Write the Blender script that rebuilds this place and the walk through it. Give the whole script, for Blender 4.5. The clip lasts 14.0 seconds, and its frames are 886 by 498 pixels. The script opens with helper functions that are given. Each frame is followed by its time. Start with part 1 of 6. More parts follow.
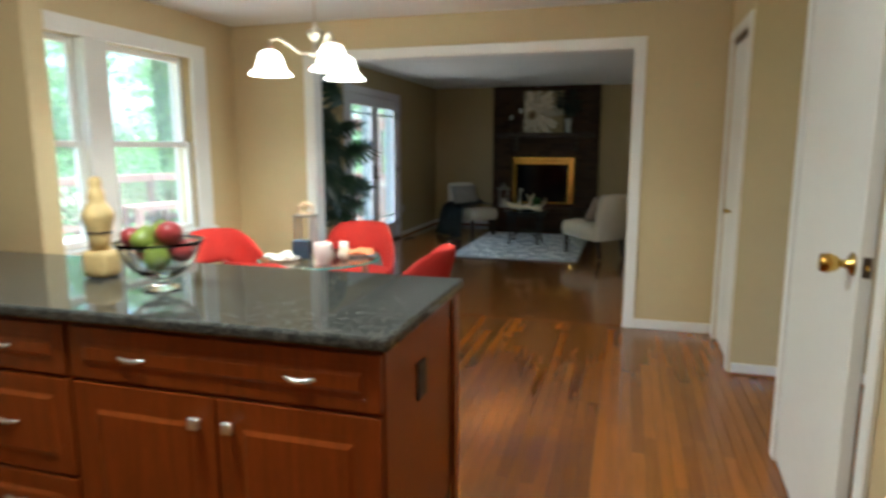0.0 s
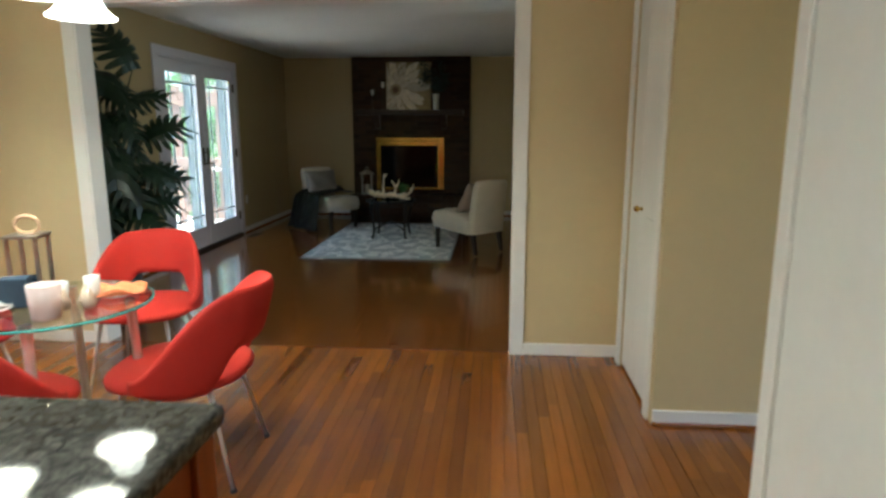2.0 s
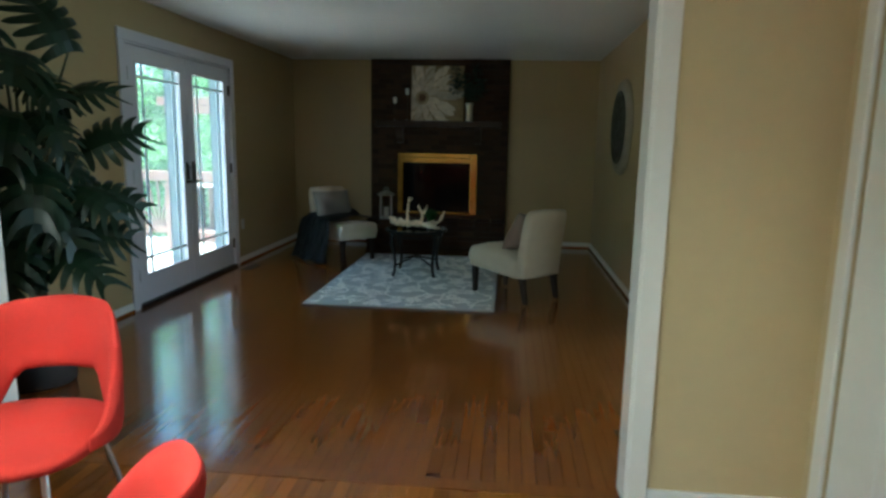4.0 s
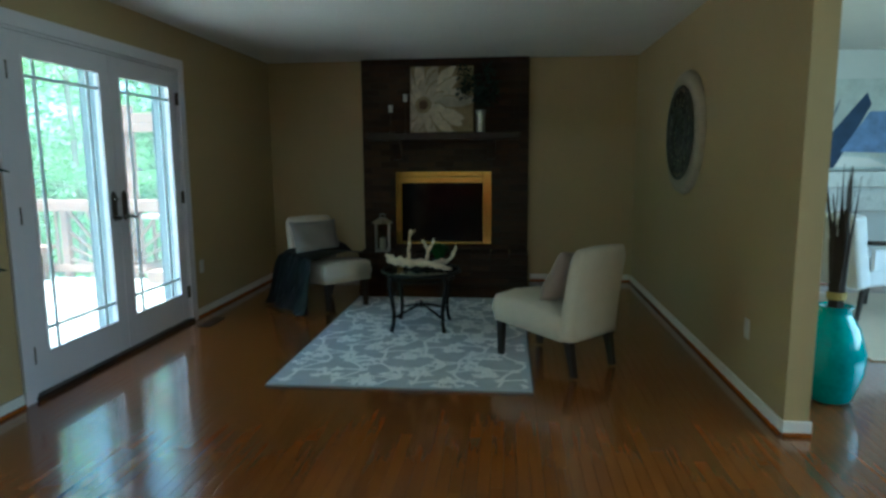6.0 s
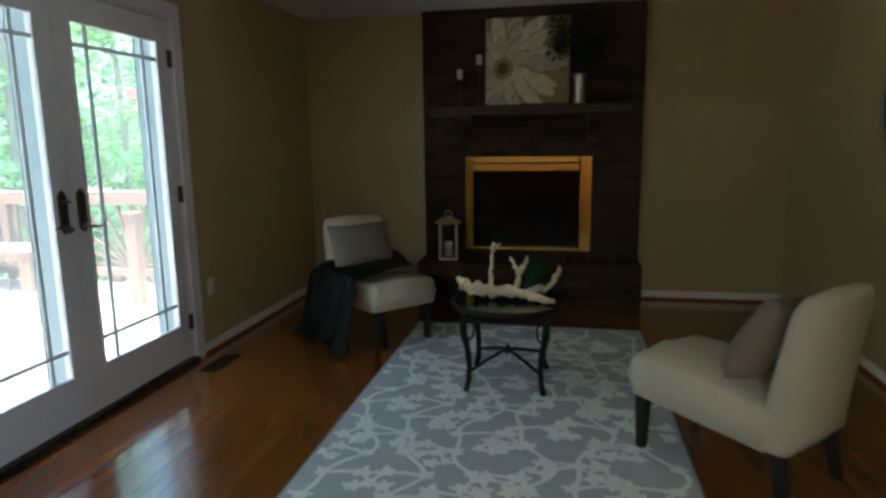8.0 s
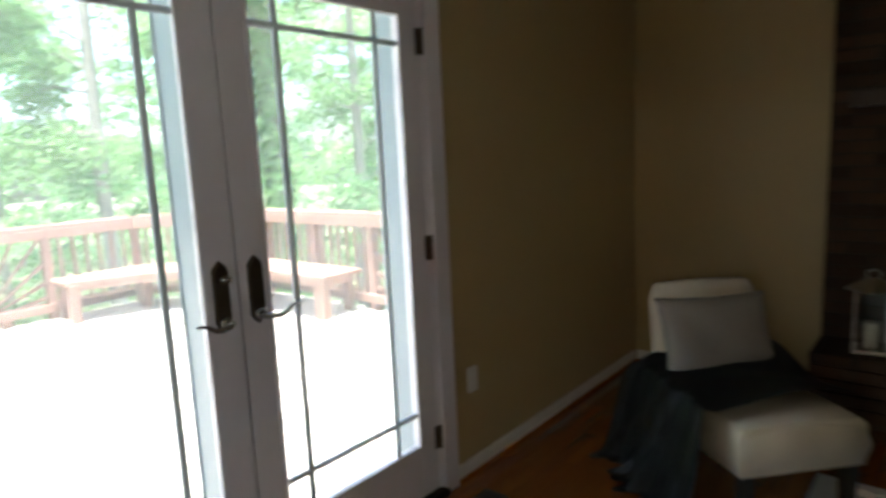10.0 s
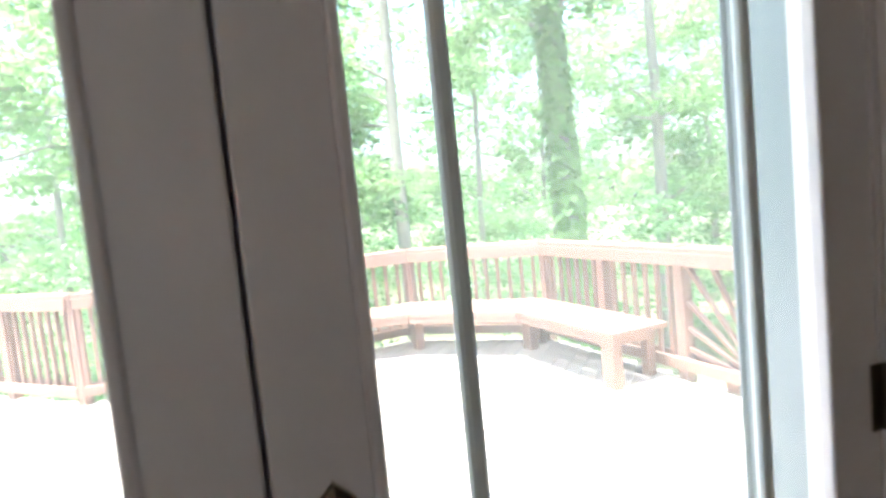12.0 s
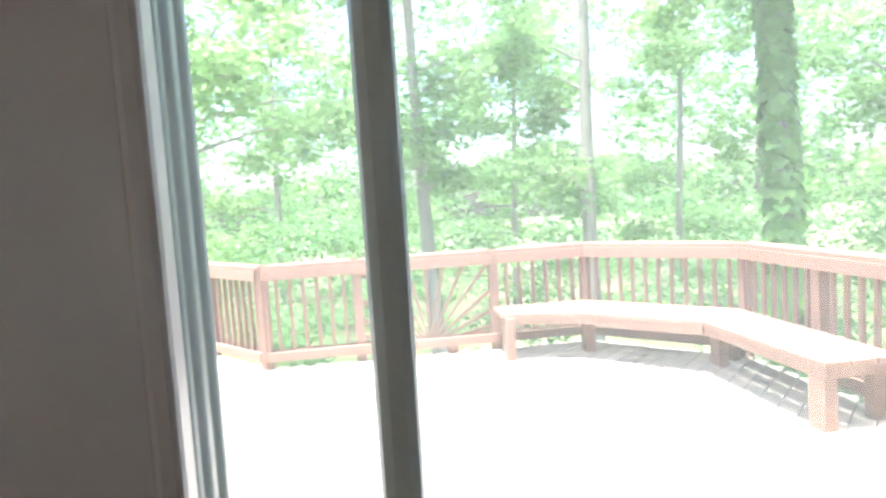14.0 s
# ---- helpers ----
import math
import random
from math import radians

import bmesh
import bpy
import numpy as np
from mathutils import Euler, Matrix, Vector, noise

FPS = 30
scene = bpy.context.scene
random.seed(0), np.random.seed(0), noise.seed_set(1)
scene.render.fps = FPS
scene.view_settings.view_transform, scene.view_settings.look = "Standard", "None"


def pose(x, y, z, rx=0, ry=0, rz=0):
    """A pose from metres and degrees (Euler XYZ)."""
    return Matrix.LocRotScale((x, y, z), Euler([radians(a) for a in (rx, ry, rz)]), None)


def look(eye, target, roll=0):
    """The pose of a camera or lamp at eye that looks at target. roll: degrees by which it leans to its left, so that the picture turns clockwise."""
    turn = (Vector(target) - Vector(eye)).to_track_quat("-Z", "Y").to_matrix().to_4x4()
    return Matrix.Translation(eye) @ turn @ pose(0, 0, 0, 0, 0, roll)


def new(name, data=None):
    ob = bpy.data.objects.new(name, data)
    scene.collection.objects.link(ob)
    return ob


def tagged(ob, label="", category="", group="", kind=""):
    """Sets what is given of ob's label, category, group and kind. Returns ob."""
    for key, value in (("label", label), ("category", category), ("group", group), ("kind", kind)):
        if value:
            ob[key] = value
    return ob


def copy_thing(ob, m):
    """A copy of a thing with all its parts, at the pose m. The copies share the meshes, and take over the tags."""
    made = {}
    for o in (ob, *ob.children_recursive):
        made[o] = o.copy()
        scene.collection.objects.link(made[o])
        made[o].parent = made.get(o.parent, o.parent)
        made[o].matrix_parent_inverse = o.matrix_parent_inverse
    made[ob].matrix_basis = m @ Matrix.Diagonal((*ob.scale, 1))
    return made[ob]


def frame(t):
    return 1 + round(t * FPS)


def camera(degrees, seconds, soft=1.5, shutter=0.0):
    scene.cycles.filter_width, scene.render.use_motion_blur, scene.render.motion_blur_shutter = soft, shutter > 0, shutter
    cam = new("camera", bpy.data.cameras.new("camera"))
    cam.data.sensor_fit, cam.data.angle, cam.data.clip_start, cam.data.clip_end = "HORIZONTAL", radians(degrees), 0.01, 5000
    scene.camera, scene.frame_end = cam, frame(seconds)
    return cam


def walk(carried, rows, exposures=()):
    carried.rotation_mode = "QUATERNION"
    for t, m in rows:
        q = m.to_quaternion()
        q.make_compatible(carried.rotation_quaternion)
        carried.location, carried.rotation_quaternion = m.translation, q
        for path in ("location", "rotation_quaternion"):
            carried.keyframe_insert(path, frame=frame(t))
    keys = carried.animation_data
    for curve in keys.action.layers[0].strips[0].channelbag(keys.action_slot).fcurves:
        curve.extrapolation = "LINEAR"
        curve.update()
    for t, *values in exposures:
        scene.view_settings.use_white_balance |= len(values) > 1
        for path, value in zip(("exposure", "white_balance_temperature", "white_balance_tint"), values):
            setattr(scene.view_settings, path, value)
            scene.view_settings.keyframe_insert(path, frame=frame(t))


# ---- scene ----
cam = camera(70.4, 14.0, soft=2.8, shutter=0.5)
PATH = [
    (0, (1.053, 0.829, 1.401), (0.5, 2.724, 1.082), -0.0),
    (0.5, (1.059, 1.054, 1.384), (0.737, 2.996, 1.031), -0.7),
    (1, (1.114, 1.39, 1.388), (0.747, 3.327, 1.051), 1.3),
    (1.5, (1.063, 1.725, 1.386), (0.81, 3.677, 1.03), 0.7),
    (2, (0.955, 2.074, 1.401), (0.796, 4.03, 1.018), -0.0),
    (2.5, (0.923, 2.486, 1.391), (0.673, 4.441, 1.05), -0.2),
    (3, (0.846, 2.849, 1.385), (0.627, 4.815, 1.088), 0.9),
    (3.2, (0.787, 2.994, 1.393), (0.588, 4.954, 1.051), 1.7),
    (5.3, (0.43, 4.436, 1.36), (0.191, 6.396, 1.041), -1.7),
    (5.5, (0.43, 4.602, 1.379), (0.172, 6.55, 1.006), -1.9),
    (6, (0.346, 4.992, 1.374), (0.142, 6.961, 1.089), -0.4),
    (6.5, (0.195, 5.358, 1.382), (0.059, 7.329, 1.07), -2.1),
    (7, (0.147, 5.745, 1.381), (-0.096, 7.711, 1.106), -2.2),
    (7.2, (0.118, 5.9, 1.374), (-0.163, 7.855, 1.057), -2.0),
    (9.3, (-0.367, 7.563, 1.370), (-1.116, 9.392, 1.067), -2.3),
    (9.5, (-0.427, 7.717, 1.400), (-1.301, 9.497, 1.139), -3.0),
    (10, (-0.715, 8.122, 1.446), (-1.984, 9.641, 1.142), -2.7),
    (10.5, (-1.03, 8.418, 1.44), (-2.48, 9.76, 1.147), -1.7),
    (11, (-1.345, 8.697, 1.423), (-2.975, 9.841, 1.256), -3.1),
    (11.5, (-1.555, 8.93, 1.43), (-3.361, 9.755, 1.2), -3.0),
    (12, (-1.79, 9.082, 1.424), (-3.616, 9.878, 1.255), -5.6),
    (12.5, (-1.957, 9.228, 1.426), (-3.879, 9.742, 1.222), -4.4),
    (13, (-2.049, 9.332, 1.44), (-4.035, 9.552, 1.351), -2.9),
    (13.5, (-2.059, 9.349, 1.43), (-4.045, 9.525, 1.271), -3.5),
    (14, (-2.061, 9.346, 1.425), (-4.042, 9.562, 1.261), -3.6),
]
EXPOSURES = [(0, 2.72, 5300, -3), (1.5, 2.68, 5450, -4), (3.2, 2.65, 5100, -8), (5.3, 2.65, 4600, -19), (6, 2.75, 4650, -18), (7.2, 2.8, 4950, -9), (9.3, 2.6, 5900, 0), (11, 3.0, 6000, 6), (12, 2.92, 6050, 6), (12.5, 2.8, 6100, 6), (13, 2.83, 6100, 5), (13.5, 2.8, 6100, 5), (14, 2.66, 6100, 5)]
walk(cam, [(t, look(eye, target, roll)) for t, eye, target, roll in PATH], EXPOSURES)

# ---- light ----
BULB, KITCHEN_LAMP = 3.4, 22.0
SUN_DIR = Vector((0.1, -0.12, 0.98)).normalized()
world = bpy.data.worlds.new("sky")
scene.world = world
world.use_nodes = True
wn = world.node_tree.nodes
sky = wn.new("ShaderNodeTexSky")
sky.sky_type = "NISHITA"
sky.sun_disc = False
sky.sun_elevation = math.asin(SUN_DIR.z)
sky.sun_rotation = math.atan2(SUN_DIR.x, SUN_DIR.y)
sky.air_density, sky.dust_density = 1.0, 4.0
wn["Background"].inputs["Strength"].default_value = 0.15
world.node_tree.links.new(sky.outputs["Color"], wn["Background"].inputs["Color"])
sun = new("sun", bpy.data.lights.new("sun", "SUN"))
sun.data.energy, sun.data.angle, sun.data.color = 5.0, radians(6.0), (1.0, 0.95, 0.87)
sun.matrix_world = look(SUN_DIR * 50, (0, 0, 0))


# ---- materials ----
def mat(name, color, rough=0.5, metal=0.0, var=0.12, scale=8.0, bump=0.0, bscale=60.0, piece=0.0, coat=0.0, stretch=(1, 1, 1), spec=0.5):
    """Base colour varied at two scales, with relief; piece: how much single pieces differ."""
    m = bpy.data.materials.new(name)
    m.use_nodes = True
    nt = m.node_tree
    n, l = nt.nodes, nt.links
    b = n["Principled BSDF"]
    b.inputs["Metallic"].default_value = metal
    b.inputs["Roughness"].default_value = rough
    b.inputs["Coat Weight"].default_value = coat
    b.inputs["Coat Roughness"].default_value = 0.09
    b.inputs["Specular IOR Level"].default_value = spec
    geo = n.new("ShaderNodeNewGeometry")
    mp = n.new("ShaderNodeMapping")
    mp.inputs["Scale"].default_value = stretch
    l.new(geo.outputs["Position"], mp.inputs["Vector"])
    big, fine = n.new("ShaderNodeTexNoise"), n.new("ShaderNodeTexNoise")
    big.inputs["Scale"].default_value, big.inputs["Detail"].default_value = scale, 4
    fine.inputs["Scale"].default_value, fine.inputs["Detail"].default_value = scale * 9, 3
    for t in (big, fine):
        l.new(mp.outputs["Vector"], t.inputs["Vector"])
    mix = n.new("ShaderNodeMath")
    mix.operation = "MULTIPLY_ADD"
    mix.inputs[1].default_value = 0.4
    l.new(fine.outputs["Fac"], mix.inputs[0])
    half = n.new("ShaderNodeMath")
    half.operation = "MULTIPLY"
    half.inputs[1].default_value = 0.6
    l.new(big.outputs["Fac"], half.inputs[0])
    l.new(half.outputs[0], mix.inputs[2])
    rng = n.new("ShaderNodeMapRange")
    rng.inputs[1].default_value, rng.inputs[2].default_value = 0.3, 0.7
    rng.inputs[3].default_value, rng.inputs[4].default_value = 1 - var, 1 + var
    l.new(mix.outputs[0], rng.inputs[0])
    val = rng.outputs[0]
    hsv = n.new("ShaderNodeHueSaturation")
    hsv.inputs["Color"].default_value = (*color, 1)
    if piece:
        info = n.new("ShaderNodeObjectInfo")
        add = n.new("ShaderNodeMath")
        add.operation = "ADD"
        l.new(info.outputs["Random"], add.inputs[0])
        l.new(geo.outputs["Random Per Island"], add.inputs[1])
        fr = n.new("ShaderNodeMath")
        fr.operation = "FRACT"
        l.new(add.outputs[0], fr.inputs[0])
        pr = n.new("ShaderNodeMapRange")
        pr.inputs[3].default_value, pr.inputs[4].default_value = 1 - piece, 1 + piece
        l.new(fr.outputs[0], pr.inputs[0])
        mu = n.new("ShaderNodeMath")
        mu.operation = "MULTIPLY"
        l.new(val, mu.inputs[0])
        l.new(pr.outputs[0], mu.inputs[1])
        val = mu.outputs[0]
    l.new(val, hsv.inputs["Value"])
    l.new(hsv.outputs["Color"], b.inputs["Base Color"])
    if bump:
        bn = n.new("ShaderNodeTexNoise")
        bn.inputs["Scale"].default_value, bn.inputs["Detail"].default_value = bscale, 5
        l.new(mp.outputs["Vector"], bn.inputs["Vector"])
        bp = n.new("ShaderNodeBump")
        bp.inputs["Strength"].default_value, bp.inputs["Distance"].default_value = bump, 0.004
        l.new(bn.outputs["Fac"], bp.inputs["Height"])
        l.new(bp.outputs["Normal"], b.inputs["Normal"])
        rr = n.new("ShaderNodeMapRange")
        rr.inputs[3].default_value, rr.inputs[4].default_value = max(0.02, rough * 0.8), min(1, rough * 1.25)
        l.new(big.outputs["Fac"], rr.inputs[0])
        l.new(rr.outputs[0], b.inputs["Roughness"])
    return m


def glow(name, color, strength):
    m = bpy.data.materials.new(name)
    m.use_nodes = True
    b = m.node_tree.nodes["Principled BSDF"]
    b.inputs["Base Color"].default_value = (*color, 1)
    b.inputs["Emission Color"].default_value = (*color, 1)
    b.inputs["Emission Strength"].default_value = strength
    return m


def glass_mat(name, color=(1, 1, 1), rough=0.0, ior=1.45):
    m = bpy.data.materials.new(name)
    m.use_nodes = True
    b = m.node_tree.nodes["Principled BSDF"]
    b.inputs["Base Color"].default_value = (*color, 1)
    b.inputs["Transmission Weight"].default_value = 1.0
    b.inputs["Roughness"].default_value = rough
    b.inputs["IOR"].default_value = ior
    return m


def leaf_mat(name, color, thin=0.4, rough=0.5):
    m = bpy.data.materials.new(name)
    m.use_nodes = True
    n, l = m.node_tree.nodes, m.node_tree.links
    b = n["Principled BSDF"]
    b.inputs["Roughness"].default_value = rough
    geo = n.new("ShaderNodeNewGeometry")
    no = n.new("ShaderNodeTexNoise")
    no.inputs["Scale"].default_value = 0.7
    l.new(geo.outputs["Position"], no.inputs["Vector"])
    pr = n.new("ShaderNodeMapRange")
    pr.inputs[3].default_value, pr.inputs[4].default_value = 0.75, 1.3
    l.new(geo.outputs["Random Per Island"], pr.inputs[0])
    mu = n.new("ShaderNodeMath")
    mu.operation = "MULTIPLY_ADD"
    l.new(pr.outputs[0], mu.inputs[0])
    l.new(no.outputs["Fac"], mu.inputs[1])
    mu.inputs[2].default_value = 0.5
    hsv = n.new("ShaderNodeHueSaturation")
    hsv.inputs["Color"].default_value = (*color, 1)
    l.new(mu.outputs[0], hsv.inputs["Value"])
    l.new(hsv.outputs["Color"], b.inputs["Base Color"])
    tr = n.new("ShaderNodeBsdfTranslucent")
    l.new(hsv.outputs["Color"], tr.inputs["Color"])
    mx = n.new("ShaderNodeMixShader")
    mx.inputs[0].default_value = thin
    l.new(b.outputs[0], mx.inputs[1])
    l.new(tr.outputs[0], mx.inputs[2])
    l.new(mx.outputs[0], n["Material Output"].inputs["Surface"])
    return m


def veined(name, base, vein, scale, rough, lo=0.52, hi=0.6):
    """Two colours divided by warped noise, as flecks in stone."""
    m = bpy.data.materials.new(name)
    m.use_nodes = True
    n, l = m.node_tree.nodes, m.node_tree.links
    b = n["Principled BSDF"]
    b.inputs["Roughness"].default_value = rough
    geo = n.new("ShaderNodeNewGeometry")
    no = n.new("ShaderNodeTexNoise")
    no.inputs["Scale"].default_value, no.inputs["Detail"].default_value = scale, 5
    no.inputs["Distortion"].default_value = 1.2
    l.new(geo.outputs["Position"], no.inputs["Vector"])
    rp = n.new("ShaderNodeMapRange")
    rp.inputs[1].default_value, rp.inputs[2].default_value = lo, hi
    l.new(no.outputs["Fac"], rp.inputs[0])
    fine = n.new("ShaderNodeTexNoise")
    fine.inputs["Scale"].default_value = scale * 14
    l.new(geo.outputs["Position"], fine.inputs["Vector"])
    mx = n.new("ShaderNodeMix")
    mx.data_type = "RGBA"
    mx.inputs["A"].default_value, mx.inputs["B"].default_value = (*base, 1), (*vein, 1)
    l.new(rp.outputs[0], mx.inputs["Factor"])
    hsv = n.new("ShaderNodeHueSaturation")
    r2 = n.new("ShaderNodeMapRange")
    r2.inputs[3].default_value, r2.inputs[4].default_value = 0.7, 1.3
    l.new(fine.outputs["Fac"], r2.inputs[0])
    l.new(r2.outputs[0], hsv.inputs["Value"])
    l.new(mx.outputs["Result"], hsv.inputs["Color"])
    l.new(hsv.outputs["Color"], b.inputs["Base Color"])
    return m


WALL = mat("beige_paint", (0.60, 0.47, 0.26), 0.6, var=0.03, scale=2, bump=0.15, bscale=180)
# the kitchen's beige, darkened so the colour carries the living room's dimness
WALL_LIVING = mat("beige_paint_dimmed", (0.45, 0.34, 0.165), 0.5, var=0.03, scale=2, bump=0.15, bscale=180)
CEIL = mat("ceiling_paint", (0.78, 0.77, 0.74), 0.8, var=0.03, scale=3, bump=0.3, bscale=140)
TRIM = mat("white_paint", (0.83, 0.80, 0.755), 0.35, var=0.03, scale=3, bump=0.05, bscale=90)
FRENCH = mat("cool_white_paint", (0.74, 0.71, 0.76), 0.35, var=0.03, scale=3, bump=0.05, bscale=90)
DOORPAINT = mat("door_white_paint", (0.80, 0.78, 0.74), 0.4, var=0.03, scale=3, bump=0.05, bscale=90)
OAK_FLOOR = mat("oak_floor", (0.25, 0.08, 0.0085), 0.24, var=0.18, scale=3, bump=0.05, bscale=40, piece=0.3, coat=0.4, stretch=(14, 1, 1))
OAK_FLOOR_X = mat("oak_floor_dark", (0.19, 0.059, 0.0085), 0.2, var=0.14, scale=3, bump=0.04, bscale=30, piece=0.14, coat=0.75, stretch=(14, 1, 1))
FLOOR_GAP = mat("floor_joint", (0.12, 0.045, 0.015), 0.6)
CHERRY = mat("cherry_wood", (0.215, 0.042, 0.004), 0.3, var=0.3, scale=4, bump=0.06, bscale=60, coat=0.12, stretch=(12, 12, 1), spec=0.35)
GRANITE = veined("dark_granite", (0.03, 0.031, 0.028), (0.13, 0.125, 0.11), 52, 0.045, 0.42, 0.72)
GRANITE.node_tree.nodes["Principled BSDF"].inputs["Specular IOR Level"].default_value = 0.22
STEEL = mat("brushed_steel", (0.72, 0.72, 0.70), 0.25, 1.0, var=0.05)
BRASS = mat("polished_brass", (0.60, 0.40, 0.10), 0.16, 1.0, var=0.06)
BRONZE = mat("dark_bronze", (0.10, 0.075, 0.055), 0.38, 0.9, var=0.15)
BLACK = mat("black_plastic", (0.02, 0.02, 0.02), 0.45, var=0.1)
RED = mat("red_wool", (0.47, 0.02, 0.013), 0.85, var=0.1, scale=12, bump=0.35, bscale=420)
CREAM = mat("cream_linen", (0.62, 0.545, 0.43), 0.9, var=0.06, scale=10, bump=0.4, bscale=380)
GREY_PILLOW = mat("taupe_satin", (0.24, 0.215, 0.19), 0.5, var=0.08, scale=8, bump=0.15, bscale=300)
BROWN_PILLOW = mat("brown_satin", (0.26, 0.195, 0.155), 0.5, var=0.08, scale=8, bump=0.15, bscale=300)
VERDIGRIS = mat("verdigris_iron", (0.075, 0.08, 0.06), 0.6, 0.3, var=0.4, scale=30, bump=0.3, bscale=120)
THROW = mat("charcoal_plush", (0.015, 0.018, 0.018), 0.42, var=0.5, scale=20, bump=0.7, bscale=160)
DARKWOOD = mat("espresso_wood", (0.018, 0.013, 0.01), 0.35, var=0.2, stretch=(8, 8, 1))
IRON = mat("wrought_iron", (0.022, 0.024, 0.026), 0.42, 0.7, var=0.25, scale=30, bump=0.3, bscale=120)
BRICK = mat("dark_brick", (0.048, 0.023, 0.010), 0.85, var=0.3, scale=14, bump=0.8, bscale=90, piece=0.4)
MORTAR = mat("dark_mortar", (0.04, 0.028, 0.018), 0.95, var=0.2, scale=30, bump=0.6, bscale=150)
MANTEL = mat("walnut_beam", (0.034, 0.015, 0.007), 0.5, var=0.3, bump=0.3, stretch=(1, 10, 10))
SOOT = mat("soot_black", (0.008, 0.008, 0.008), 0.8, var=0.3)
SMOKED = mat("smoked_glass", (0.005, 0.006, 0.007), 0.05, var=0.1, spec=0.18)
PANE = glass_mat("clear_glass", (1, 1, 1), 0.0, 1.06)
_n, _l = PANE.node_tree.nodes, PANE.node_tree.links       # a translucent veil that imitates glare haze on the panes
_haze, _mix = _n.new("ShaderNodeBsdfTranslucent"), _n.new("ShaderNodeMixShader")
_haze.inputs["Color"].default_value = (0.9, 0.95, 0.95, 1)
_mix.inputs[0].default_value = 0.075
_l.new(_n["Principled BSDF"].outputs[0], _mix.inputs[1])
_l.new(_haze.outputs[0], _mix.inputs[2])
_l.new(_mix.outputs[0], _n["Material Output"].inputs["Surface"])
TABLE_GLASS = glass_mat("green_edged_glass", (0.86, 0.96, 0.92), 0.0, 1.45)
BOWL_GLASS = glass_mat("bowl_glass", (0.95, 0.97, 0.97), 0.02, 1.35)
RUG = mat("grey_rug_pile", (0.50, 0.535, 0.56), 0.95, var=0.12, scale=9, bump=0.6, bscale=260)
SCROLL = mat("pale_rug_scroll", (0.93, 0.94, 0.93), 0.95, var=0.1, scale=14, bump=0.6, bscale=260)
DRIFT = mat("bleached_driftwood", (0.72, 0.60, 0.42), 0.8, var=0.35, scale=18, bump=0.8, bscale=50)
PLANT = leaf_mat("palm_green", (0.012, 0.03, 0.011), 0.15, 0.4)
FERN = leaf_mat("fern_green", (0.03, 0.12, 0.02), 0.3, 0.6)
GREYGREEN = leaf_mat("eucalyptus_green", (0.035, 0.06, 0.045), 0.25, 0.6)
STALK = mat("plant_stalk", (0.05, 0.06, 0.025), 0.6, var=0.3)
POT = mat("dark_ceramic", (0.03, 0.03, 0.035), 0.3, var=0.15)
WHITE_CERAMIC = mat("white_ceramic", (0.75, 0.73, 0.70), 0.25, var=0.04)
PINKISH = mat("blush_ceramic", (0.75, 0.60, 0.56), 0.35, var=0.05)
TEAL = mat("teal_glaze", (0.01, 0.30, 0.32), 0.12, var=0.3, scale=6, coat=0.6)
GOURD = mat("painted_gourd", (0.62, 0.44, 0.18), 0.55, var=0.3, scale=14, bump=0.3, bscale=60)
NAPKIN = mat("orange_napkin", (0.72, 0.24, 0.10), 0.9, var=0.1, bump=0.3, bscale=300)
TWIGS = mat("dark_twigs", (0.03, 0.02, 0.015), 0.8, var=0.3)
SILVER = mat("aged_silver", (0.5, 0.49, 0.46), 0.35, 1.0, var=0.2)
CANVAS = veined("floral_canvas_ground", (0.34, 0.26, 0.14), (0.20, 0.14, 0.07), 3.0, 0.8, 0.45, 0.65)
PETAL = mat("painted_petal", (0.55, 0.48, 0.37), 0.8, var=0.3, scale=14, bump=0.3, bscale=90, piece=0.22)
PETAL_EDGE = mat("painted_petal_shade", (0.33, 0.26, 0.15), 0.8, var=0.3, scale=14, bump=0.3, bscale=90)
PEWTER = mat("aged_pewter", (0.34, 0.32, 0.29), 0.22, 1.0, var=0.15)
LEG_STEEL = mat("bright_steel_leg", (0.80, 0.80, 0.79), 0.2, 0.55, var=0.05)
SATIN = mat("satin_steel", (0.78, 0.77, 0.75), 0.42, 1.0, var=0.05)
PETAL_MID = mat("painted_flower_heart", (0.13, 0.075, 0.04), 0.8, var=0.4, scale=40)
PLATE = mat("cream_medallion", (0.36, 0.31, 0.22), 0.7, var=0.15, scale=12, bump=0.3)
DECK = mat("weathered_deck_board", (0.36, 0.32, 0.28), 0.75, var=0.15, scale=3, bump=0.4, bscale=70, piece=0.14, stretch=(3, 3, 1))
REDWOOD = mat("redwood_stain", (0.205, 0.118, 0.087), 0.7, var=0.2, scale=4, bump=0.3, bscale=60, piece=0.08)
BARK = mat("grey_bark", (0.24, 0.22, 0.19), 0.95, var=0.4, scale=5, bump=1.0, bscale=22, stretch=(3, 3, 0.6))
LEAF = leaf_mat("woodland_leaf", (0.20, 0.33, 0.13), 0.6)
LEAF_DARK = leaf_mat("shaded_leaf", (0.15, 0.28, 0.115), 0.55)
IVY = leaf_mat("ivy_leaf", (0.16, 0.29, 0.08), 0.3)
SOIL = mat("forest_floor", (0.10, 0.11, 0.05), 0.95, var=0.5, scale=0.6, bump=0.8, bscale=6)
SIDING = mat("house_siding", (0.5, 0.47, 0.42), 0.7, var=0.06)
# white metal coloured dark blue-grey to offset the strong outdoor light
ALUM = mat("dimmed_aluminium", (0.17, 0.22, 0.25), 0.35, var=0.03)
